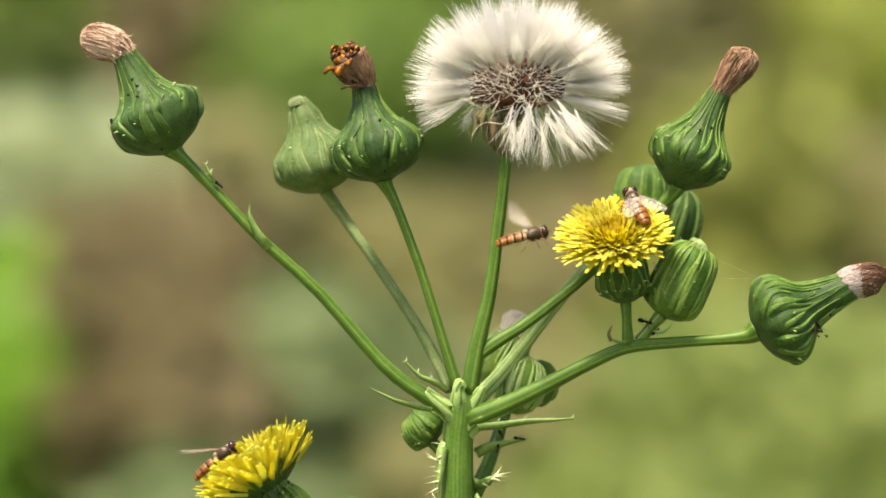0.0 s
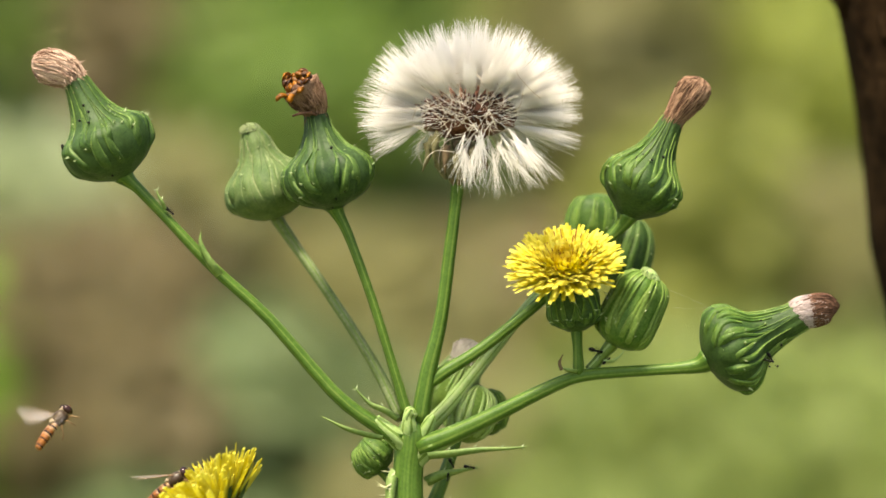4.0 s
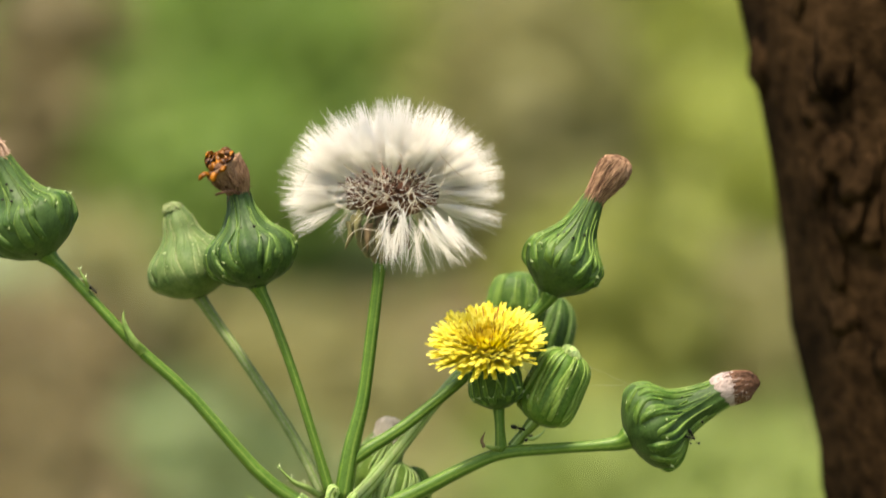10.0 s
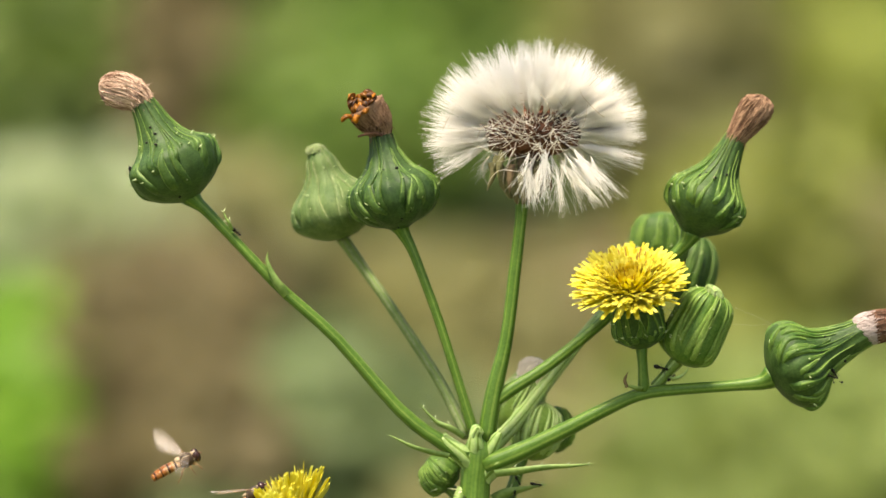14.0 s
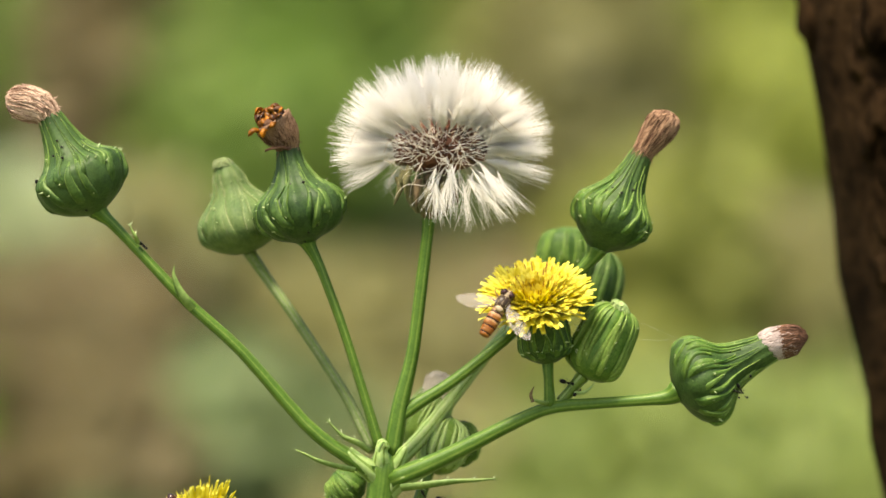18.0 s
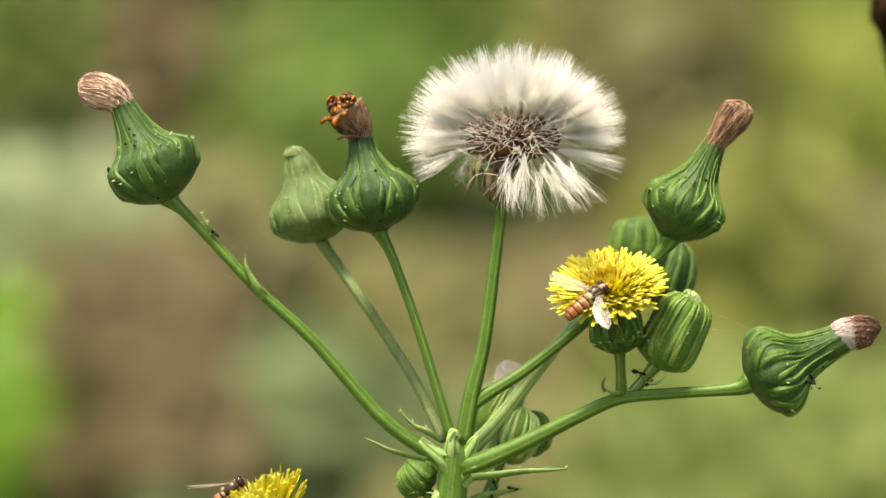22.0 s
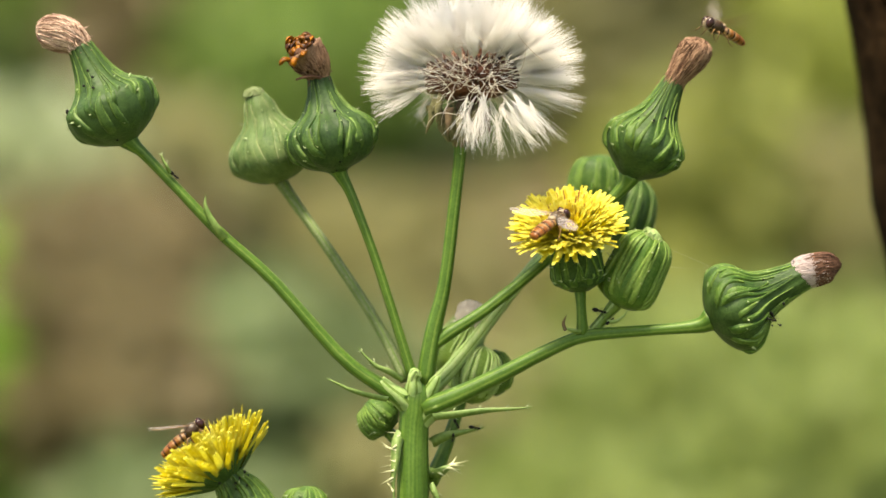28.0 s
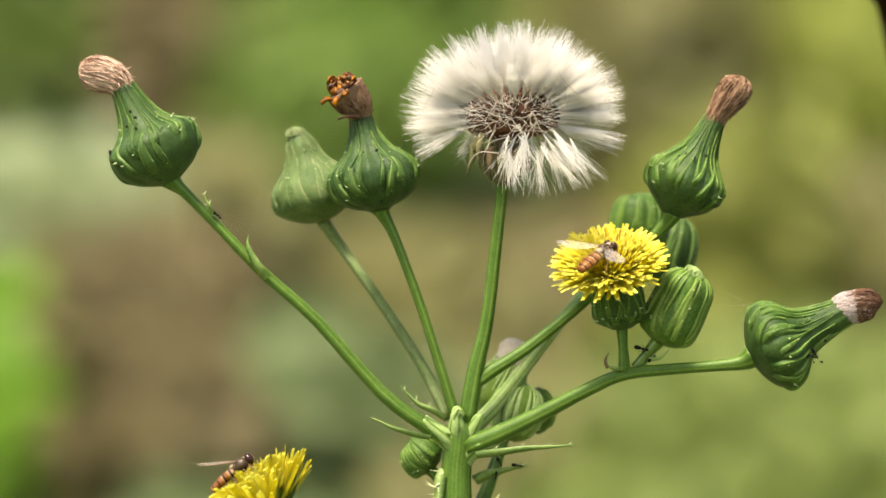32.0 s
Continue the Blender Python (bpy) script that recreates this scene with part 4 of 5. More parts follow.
flower(cup, at(-34, -17.1, -8), (-0.56, 0.10, 0.82), 92, [
    (58, 2.6, 9.8, 24, RAY_LONG), (58, 2.5, 10.2, 31, RAY_LONG), (56, 2.3, 10.3, 38, RAY_LONG), (54, 2.0, 10.0, 45, RAY_LONG), (50, 1.7, 9.6, 52, RAY)], [
    (54, 2.2, 9.7, 34, RAY_LONG, 0), (52, 2.0, 9.6, 42, RAY_LONG, 0), (50, 1.7, 9.3, 50, RAY_IN, 0),
    (46, 1.4, 9.3, 60, RAY_IN, 0), (40, 1.0, 9.0, 68, RAY_IN, 0), (30, 0.6, 8.7, 77, RAY_IN, 0), (24, 1.2, 9.2, 62, STYLE, 1), (16, 0.6, 8.6, 75, STYLE, 1)], [PETAL_DENSE, STIGMA])
PHYLLARY = floret_mesh("bract", 0.001, 0.0013, 0.05, BRACT_DEEP)
rng = random.Random(93)
lean_over = Matrix.Translation(at(-34, -17.1, -8)) @ Vector((-0.56, 0.10, 0.82)).to_track_quat("Z", "Y").to_matrix().to_4x4()
for k in range(30):
    l = rng.uniform(3.8, 7.0)
    part("bract", PHYLLARY, cup).matrix_basis = lean_over @ pose(0, 0, -0.0006, 0, 0, 360 * k / 30 + rng.uniform(-5, 5)) @ pose(0.0028, 0, 0, rng.uniform(-12, 12), -rng.uniform(20, 30), 0) @ Matrix.Diagonal((l, 1, l, 1))


# the seed head: tufts of white hairs, each on its seed
def tuft_mesh(seed, count=58, width=0.12):
    rng = random.Random(seed)
    lines = []
    for _ in range(count):
        a, spread = rng.uniform(0, 2 * math.pi), abs(rng.gauss(0, width))
        l = 0.0102 * rng.uniform(0.66, 1.12)
        wave = rng.uniform(-0.0006, 0.0006)
        line = []
        for k in range(5):
            f = k / 4
            side = spread * l * f ** 1.1
            line.append(((math.cos(a) * side + wave * math.sin(3 * f), math.sin(a) * side + wave * f * f, l * f), 0.000055 * (1 - 0.7 * f)))
        lines.append(line)
    return strands("pappus_tuft", lines, HAIR)


def seed_mesh():
    verts, faces = [], []
    for k, (z, r) in enumerate([(-0.0030, 0.0001), (-0.0022, 0.00034), (-0.0010, 0.00042), (-0.0002, 0.00026), (0, 0.0001)]):
        verts += [(r * math.cos(j * math.pi / 3), 0.6 * r * math.sin(j * math.pi / 3), z) for j in range(6)]
    for k in range(4):
        faces += [(k * 6 + j, k * 6 + (j + 1) % 6, (k + 1) * 6 + (j + 1) % 6, (k + 1) * 6 + j) for j in range(6)]
    return mesh_of("seed", verts, faces, ACHENE)


head = part("seed_head", Tube([(8.5, 41.3, 0, 1.1), (8.5, 42.3, 0, 1.7), (8.7, 43.7, 0, 2.4), (9, 45.7, 0, 2.8), (9.4, 47.7, 0, 3.4), (9.7, 49.3, 0, 2.8)], 16).skin("seed_head", 28, [DRY_BRACT, WITHER, BUD], 9, 0.07, 0.3, 0.03, (0, 2, 0, 1)), plant, "white fluffy seed head with brown seeds")
for k in range(26):
    a = 2.4 * k
    rng = random.Random(900 + k)
    c = (math.cos(a), math.sin(a))
    rr = rng.uniform(3.0, 4.6)
    line = [((at(8.7 + c[0] * 2.4, 42.5, c[1] * 2.4)), 0.0003), (at(8.9 + c[0] * rr * 0.9, 45.0, c[1] * rr * 0.9), 0.00065), (at(9.2 + c[0] * rr, 48.0, c[1] * rr), 0.0005), (at(9.4 + c[0] * rr * 1.1, 50.5 - rng.uniform(0, 5), c[1] * rr * 1.1), 0.0001)]
    part("bract", strands("bract", [line], (DRY_BRACT, BUD, DRY_BRACT, WITHER, SAGE)[k % 5], 5), head)
TUFTS = [tuft_mesh(300 + k) for k in range(7)]
THIN = [tuft_mesh(320 + k, 3, 0.34) for k in range(4)]
LOOSE = [tuft_mesh(330 + k, 22, 0.12) for k in range(5)]
SEED = seed_mesh()
CENTRE = Vector(at(10.6, 53.7, 0))
rng = random.Random(310)
for k in range(330):
    z = 1 - 1.46 * (k + 0.5) / 330
    a = 2.39996 * k
    r = math.sqrt(1 - z * z)
    way = Vector((r * math.cos(a), r * math.sin(a), z))
    front = -way.y
    bare = (front > 0.42 and z < 0.56 and rng.random() < 0.97) or (front > 0.2 and z < 0.38 and rng.random() < 0.65)
    if z < -0.15 and rng.random() < 0.6:
        continue
    p = CENTRE + Vector((way.x * 0.0085, way.y * 0.0070, way.z * 0.0052))
    way = (way + Vector([rng.uniform(-0.16, 0.16) for _ in range(3)])).normalized()
    m = Matrix.Translation(p) @ way.to_track_quat("Z", "Y").to_matrix().to_4x4() @ pose(0, 0, 0, 0, 0, rng.uniform(0, 360))
    s = rng.uniform(0.84, 1.12) * (1.0 + 0.04 * way.z)
    s = s * 0.6 if bare else s
    tuft = part("pappus_tuft", THIN[k % 4] if bare else TUFTS[k % 7], head)
    tuft.matrix_basis = m @ Matrix.Diagonal((s, s, s, 1))
    seed = part("seed", SEED, head)
    seed.matrix_basis = m
# loose tufts that hang below, and stray hairs across the seeds
for k in range(40):
    x = rng.uniform(-0.006, 0.011)
    if -0.0045 < x < 0.0005 and k % 4:
        continue
    p = CENTRE + Vector((x, -0.0065 + rng.uniform(-0.002, 0.003), rng.uniform(-0.0065, -0.0025)))
    way = Vector((x * 55 + rng.uniform(-0.6, 0.6), -0.35 + rng.uniform(-0.4, 0.3), -1.0)).normalized()
    m = Matrix.Translation(p) @ way.to_track_quat("Z", "Y").to_matrix().to_4x4() @ pose(0, 0, 0, 0, 0, rng.uniform(0, 360))
    tuft = part("pappus_tuft", LOOSE[k % 5], head)
    tuft.matrix_basis = m @ Matrix.Diagonal((0.8, 0.8, rng.uniform(0.4, 1.05), 1))
for k in range(70):
    # curled cream threads that cross the bare seeds
    p = CENTRE + Vector((rng.gauss(-0.0005, 0.0048), -0.0072 + rng.uniform(-0.0015, 0.0015), rng.gauss(0.0006, 0.0028)))
    a = rng.uniform(0, 2 * math.pi)
    way = Vector((math.cos(a), rng.uniform(-0.5, 0.1), math.sin(a) * 0.8 - 0.2)).normalized()
    side = way.cross(Vector((0, 1, 0))).normalized()
    long, turn, wave = rng.uniform(0.003, 0.0075), rng.uniform(-1.6, 1.6), rng.uniform(0.0, 6.0)
    line, q = [], p - way * long * 0.4
    for j in range(8):
        f = j / 7
        q = q + (way * math.cos(turn * f) + side * (math.sin(turn * f) + 0.35 * math.sin(wave + 5 * f))) * long / 7
        line.append((q, 0.00010 * (1 - 0.75 * f)))
    part("stray_hair", strands("stray_hair", [line], THREAD, 4), head, "curled cream thread across the seeds")
part("seed_bed", blob("seed_bed", ACHENE, 0.0082, 0.0056, 0.0046, 14, 22, 0.10, 3), head, "dark brown bed of packed seeds").location = CENTRE + Vector((-0.0008, 0, 0.0006))


# narrow leaves and sprigs on the stems
def blade(name, rows, width, mat, label, teeth=0):
    """A narrow leaf along rows of u, v, d: folded, tapering, with prickly teeth."""
    pts = [Vector(at(*q)) for q in spline(rows, 14)]
    verts, faces, spots = [], [], []
    for k, p in enumerate(pts):
        f = k / 13
        z = (pts[min(k + 1, 13)] - pts[max(k - 1, 0)]).normalized()
        y = z.cross(Vector((0.1, 1, 0.3))).normalized()
        x = z.cross(y)
        w = width / 1000 * (1 - f) ** 0.6 * (0.6 + 0.4 * math.sin(3.1 * f + 0.6)) + 0.00006
        verts += [p + y * w + x * w * 0.4, p + x * 0.00012, p - y * w + x * w * 0.4, p - x * 0.00014]
        if teeth and 0 < k < 13 and k % max(1, 13 // teeth) == 0:
            for s in (-1, 1):
                e = p + y * w * s
                spots.append((e, e + y * s * 0.0006 + z * 0.0006, 0.00016))
    for k in range(13):
        faces += [(k * 4 + j, k * 4 + (j + 1) % 4, k * 4 + 4 + (j + 1) % 4, k * 4 + 4 + j) for j in range(4)]
    leaf = part(name, mesh_of(name, verts, faces, mat), plant, label)
    if spots:
        part("prickly_fringe", cones("prickly_fringe", spots, PRICKLE), leaf)
    return leaf


blade("leaflet", [(-5, -3.1, -3), (-7.8, -2.5, -4), (-11.3, -1.5, -5), (-13.8, -0.3, -5), (-15.7, 0.6, -5)], 0.55, LEAF, "thin pale green bract")
blade("leaflet", [(-2.3, 0.3, -2), (-4.6, 1.8, -3), (-6.8, 2.7, -3), (-8.3, 4, -3), (-10.1, 6, -3)], 0.6, LEAF, "thin pale green bract", 3)
blade("leaflet", [(3.2, -6.3, -3), (7.2, -5.9, -5), (12.2, -5.3, -6), (17.2, -5.1, -6), (20.8, -4.8, -6)], 0.75, LEAF, "long thin green bract", 4)
blade("leaflet", [(-33.6, 25.7, -4), (-35, 27.5, -5), (-36.3, 29.7, -5), (-37, 31.7, -5), (-36.9, 33.4, -5)], 0.9, LEAF, "small pale bract on the branch")
blade("leaflet", [(-43.2, 37.3, -4), (-43.7, 38.5, -5), (-44.4, 39.7, -5), (-44.8, 40.9, -5)], 0.35, LEAF, "tiny green sprig on the branch", 2)
blade("leaflet", [(29.4, 8.5, -4), (28.2, 8.7, -5), (27.2, 9, -5), (26.2, 9.1, -5)], 0.45, LEAF, "small green bract at the flower stalk")
blade("leaflet", [(26.8, 8.7, -5), (26.4, 9.9, -5), (26.6, 10.7, -5), (27, 11.5, -5)], 0.3, WITHER, "tiny withered sprig")
blade("leaflet", [(34.2, 10.3, -3), (35.7, 10.3, -4), (37, 11.1, -4), (37.9, 12.3, -4)], 0.35, STEM_PALE, "curled pale bract under the bud")
blade("leaflet", [(-1, 0, -4), (-0.6, 1, -4), (0.2, 1.8, -4), (0.8, 0.7, -4)], 0.5, STEM_PALE, "torn pale stub at the fork")
blade("leaflet", [(2.6, -18.3, 0), (3.2, -19.7, -1), (4, -21.3, -1), (4.8, -22.5, -1)], 0.7, LEAF, "prickly tip of the clasping leaf", 2)
blade("leaflet", [(2.8, -10.9, 2), (5, -9.8, 1), (8.2, -9.1, 1), (12.5, -8.3, 1)], 1.1, LEAF, "small pale forked bract with ants", 2)
# dry bracts bent down round the foot of the seed head
for k, (u, v, d, u2, v2) in enumerate(((5.2, 50.8, -4, 4.2, 45.8), (4.2, 50.0, -3.5, 3.6, 47.0), (6.6, 48.5, -5, 6.2, 43.4), (8.4, 47.0, -5.5, 8.0, 43.2), (11.0, 47.6, -5, 11.6, 42.8), (12.6, 48.4, -4.5, 13.6, 43.6), (10.0, 44.6, -4, 11.2, 41.4), (3.0, 49.0, -2, 2.2, 43.8))):
    blade("dry_bract", [(u, v, d), (u + (u2 - u) * 0.1 - 0.5 + 0.14 * k, (v * 2 + v2) / 3, d - 0.8), ((u + 2 * u2) / 3 - 0.3 + 0.1 * k, (v + v2 * 2) / 3, d - 1.0), (u2, v2, d - 0.4)], 0.75, (DRY_BRACT, DRY_BRACT, WITHER)[k % 3], "dry olive-tan bract under the seed head")
# prickly clasping leaf below the fork
for rows, label in (([(-2.6, -9.1, -1), (-3.4, -11.1, -2), (-3.7, -14.5, -2.5), (-4.1, -17.5, -2.5), (-3.9, -22.5, -2)], "prickly clasping leaf edge"), ([(2.6, -16.1, 0), (3.8, -16.3, -1), (5, -15.7, -2), (5.8, -15.3, -2), (6.4, -14.9, -2)], "prickly clasping leaf edge")):
    leaf = blade("stem_leaf", rows, 1.1, LEAF, label)
    spots = []
    rng = random.Random(19)
    for q in spline(rows, 30)[1:]:
        if rng.random() < 0.35:
            continue
        e = Vector(at(*q))
        s = -1 if q[0] < 0 else 1
        spots.append((e, e + Vector((s * rng.uniform(0.0010, 0.0032), rng.uniform(-0.0014, 0.0008), rng.uniform(-0.0016, 0.0024))), rng.uniform(0.00018, 0.00034)))
    part("prickly_fringe", cones("prickly_fringe", spots, SPINE), leaf, "long cream prickles")


# ---- small insects, specks and silk on the plant ----
def ant(u, v, d, turn, size=1.0):
    top = thing("black_ant", "tiny black ant on the stem", "ant", "ants on the plant")
    for name, x, r, l in (("head", 0.9, 0.28, 0.34), ("thorax", 0.2, 0.22, 0.5), ("abdomen", -0.8, 0.42, 0.7)):
        part(name, blob(name, BLACK, l / 1000, r / 1000, r / 1000, 6, 8), top).location = (x / 1000, 0, 0.00035)
    for k in range(6):
        s = 1 if k % 2 else -1
        x = (0.4, 0.2, 0.0)[k // 2] / 1000
        part("leg", strands("leg", [[((x, 0, 0.0003), 0.00006), ((x * 2.2 - 0.0002, s * 0.0006, 0.0006), 0.00005), ((x * 3.2 - 0.0004, s * 0.001, -0.0001), 0.00004)]], BLACK), top)
    top.matrix_basis = Matrix.Translation(at(u, v, d)) @ pose(0, 0, 0, -70, turn, 0) @ Matrix.Diagonal((size, size, size, 1))


ant(-42.5, 36.9, -4.2, 40, 0.8)
ant(32.9, 12, -3.6, 15, 1.0)
ant(34.8, 10.3, -3.4, -40, 0.7)
ant(10.5, -8.5, -0.5, 10, 0.8)
ant(7.2, -7.8, -0.5, 60, 0.7)
ant(6.5, -10.2, -0.5, 100, 0.6)
ant(63.7, 10.7, -6.5, 60, 0.8)
ant(63, 10.3, -7.5, 20, 0.8)
ant(-61.3, 47.7, -4, 80, 0.8)


SPECKS = [(-55.3, 47.5, -3, 6, 20), (-54.3, 52.5, -3, 5.5, 9), (-13.8, 43, -1, 6.5, 14), (-25.8, 39, 15, 5, 4), (42.7, 46.5, 4, 4, 7), (41.5, 42.5, 4, 6, 5), (61.7, 12.5, -3, 6, 10), (58.2, 15.5, -3, 5, 4), (39.2, 19.5, -2, 4, 3), (-31.8, -16.5, -8, 4, 6), (-34.8, -15, -8, 7, 9)]
SILKS = [[(45.4, 23, 0), (49, 21.5, 0), (52.4, 19.9, -2)], [(45.6, 19.8, 0), (49.4, 19.6, 0), (53.2, 19.8, -2)]]
SPECK = blob("aphid", BLACK, 0.00028, 0.0002, 0.0002, 5, 6, 0.1, 2)
rng = random.Random(77)
for (u, v, d, r, n) in SPECKS:
    for _ in range(n):
        a, b = rng.uniform(0, 2 * math.pi), rng.random() ** 0.5
        x, y = math.cos(a) * b * 0.85, math.sin(a) * b * 0.85
        depth = d - r * math.sqrt(max(0.0, 1 - x * x - y * y)) - 0.5
        s = rng.uniform(0.5, 1.3)
        ob = tagged(new("aphid", SPECK), "tiny black aphid on a bud", "aphid", "aphids on the buds")
        ob.matrix_basis = Matrix.Translation(at(u + x * r, v + y * r, depth)) @ pose(0, 0, 0, 0, rng.uniform(0, 180), 0) @ Matrix.Diagonal((s, s, s, 1))

for rows in SILKS:
    tagged(new("spider_thread", strands("spider_thread", [[(at(*q), 0.000008) for q in spline(rows, 8)]], SILK)), "fine loose thread of spider silk", "spider silk", "threads between the buds")


# ---- hoverflies ----
def hoverfly(label, spread=72):
    """A hoverfly that faces +X with +Z up, 10 mm long; the wings are parts of their own."""
    fly = thing("hoverfly", label, "hoverfly", "hoverflies at the flowers")
    mm = 0.001
    head = part("head", blob("head", DUST, 0.8 * mm, 1.3 * mm, 1.1 * mm, 10, 14), fly)
    head.location = (2.6 * mm, 0, 0.1 * mm)
    for s in (-1, 1):
        eye = part("eye", blob("eye", EYE_RED, 0.78 * mm, 0.78 * mm, 1.05 * mm, 10, 12), head, "large maroon eye")
        eye.location = (0.15 * mm, s * 0.62 * mm, 0.18 * mm)
        part("antenna", strands("antenna", [[((0.8 * mm, s * 0.2 * mm, 0.3 * mm), 0.0001), ((1.3 * mm, s * 0.3 * mm, 0.25 * mm), 0.00012)]], LEG, 5), head)
    thorax = part("thorax", blob("thorax", THORAX, 1.7 * mm, 1.4 * mm, 1.3 * mm, 12, 18, 0.01), fly, "bronze striped thorax")
    thorax.location = (0.9 * mm, 0, 0.15 * mm)
    part("face", blob("face", DUST, 0.5 * mm, 0.55 * mm, 0.75 * mm, 8, 10), head, "pale dusted face").location = (0.55 * mm, 0, -0.05 * mm)
    part("collar", strands("collar", [[((1.25 * mm, 1.0 * math.sin(a) * mm, 0.95 * math.cos(a) * mm), 0.00014) for a in (-1.6, -0.9, -0.3, 0.3, 0.9, 1.6)]], DUST, 5), thorax, "pale collar behind the head")
    for y in (-0.75, 0, 0.75):
        rows = []
        for k in range(7):
            f = -0.75 + 1.5 * k / 6
            rows.append(((1.62 * f * mm, y * mm, 1.21 * math.sqrt(max(0.02, 1 - f * f - (y / 1.3) ** 2)) * mm), 0.00011))
        part("stripe", strands("stripe", [rows], DUST, 5), thorax, "dull gold stripe")
    part("scutellum", blob("scutellum", DUST, 0.55 * mm, 0.8 * mm, 0.35 * mm, 8, 12), thorax, "amber scutellum").location = (-1.4 * mm, 0, 0.75 * mm)
    # the abdomen in bands, each ring a part
    edges = [0.0, 0.4, 0.95, 1.3, 1.75, 2.35, 2.7, 3.0, 3.75, 4.0, 4.5, 5.0, 5.25, 5.8]
    mats = [BAND, PALE_BAND, BAND, PALE_BAND, ORANGE, BAND, PALE_BAND, ORANGE, BAND, ORANGE, ORANGE, BAND, ORANGE]
    width = lambda s: 0.82 + 0.5 * math.sin(math.pi * min(1, (s + 0.5) / 6.3)) ** 0.7 if s < 5.79 else 0.35
    abdomen = new("abdomen")
    abdomen.parent = fly
    for k, mat in enumerate(mats):
        a, b = edges[k], edges[k + 1]
        verts, faces = [], []
        for i in range(4):
            s = a + (b - a) * i / 3
            w = width(s)
            for j in range(16):
                t = 2 * math.pi * j / 16
                verts.append((-(0.15 + s) * mm, 1.0 * w * math.cos(t) * mm, (0.1 - 0.02 * s * s + 0.66 * w * math.sin(t)) * mm))
        for i in range(3):
            faces += [(i * 16 + j, i * 16 + (j + 1) % 16, i * 16 + 16 + (j + 1) % 16, i * 16 + 16 + j) for j in range(16)]
        faces += [tuple(range(16))[::-1], tuple(48 + j for j in range(16))]
        part("band", mesh_of("band", verts, faces, mat), abdomen)
    wings = []
    for s in (-1, 1):
        outline = [(0, 0), (-0.15, 1.2), (0.1, 3.4), (-0.15, 5.6), (-0.75, 7.2), (-1.5, 7.9), (-2.2, 7.3), (-2.75, 5.6), (-2.7, 3.6), (-1.9, 1.7), (-0.9, 0.6)]
        verts = [(x * mm, s * y * mm, 0.04 * mm * math.sin(y)) for x, y in outline] + [(x * mm, s * y * mm, 0.04 * mm * math.sin(y) - 0.00002) for x, y in outline]
        n = len(outline)
        faces = [tuple(range(n)), tuple(range(n, 2 * n))[::-1]] + [(j, (j + 1) % n, n + (j + 1) % n, n + j) for j in range(n)]
        wing = part("wing", mesh_of("wing", verts, faces, WING, smooth=False), fly, "clear pinkish wing")
        veins = [[((-0.05 * mm, 0, 0.03 * mm), 0.00005), ((0.05 * mm, s * 3.4 * mm, 0), 0.00004), ((-0.7 * mm, s * 7.0 * mm, 0.02 * mm), 0.00002)], [((-0.1 * mm, 0, 0.03 * mm), 0.00004), ((-0.9 * mm, s * 3.4 * mm, 0), 0.00003), ((-1.6 * mm, s * 7.4 * mm, 0.02 * mm), 0.00002)], [((-0.3 * mm, s * 0.2 * mm, 0.03 * mm), 0.00004), ((-1.7 * mm, s * 3.2 * mm, 0), 0.00003), ((-2.3 * mm, s * 6.2 * mm, 0.02 * mm), 0.00002)]]
        part("vein", strands("vein", veins, LEG), wing)
        wings.append((wing, s))
    for k in range(6):
        s = 1 if k % 2 else -1
        x = (1.7, 0.9, 0.1)[k // 2]
        reach = (1.2, 0.3, -1.6)[k // 2]
        part("leg", strands("leg", [[((x * mm, s * 0.7 * mm, -0.7 * mm), 0.00016), (((x + reach * 0.4) * mm, s * 1.9 * mm, -0.5 * mm), 0.00013), (((x + reach * 0.9) * mm, s * 2.3 * mm, -1.6 * mm), 0.0001), (((x + reach * 1.5) * mm, s * 2.6 * mm, -2.1 * mm), 0.00007)]], LEG, 5), fly)
    return fly, wings


fly_low, wings_low = hoverfly("orange and black banded hoverfly on the lower yellow flower")
fly_up, wings_up = hoverfly("orange and black banded hoverfly visiting the upper yellow flower")
fly_off, wings_off = hoverfly("orange and black banded hoverfly hovering round the plant")


def stance(u, v, d, heading, up):
    """The pose of a fly at a place of the plant, by the ways that it faces and that its back points."""
    x = Vector(heading).normalized()
    y = Vector(up).cross(x).normalized()
    z = x.cross(y)
    m = Matrix((x, y, z)).transposed().to_4x4()
    m.translation = at(u, v, d) + x * 0.0012
    return m


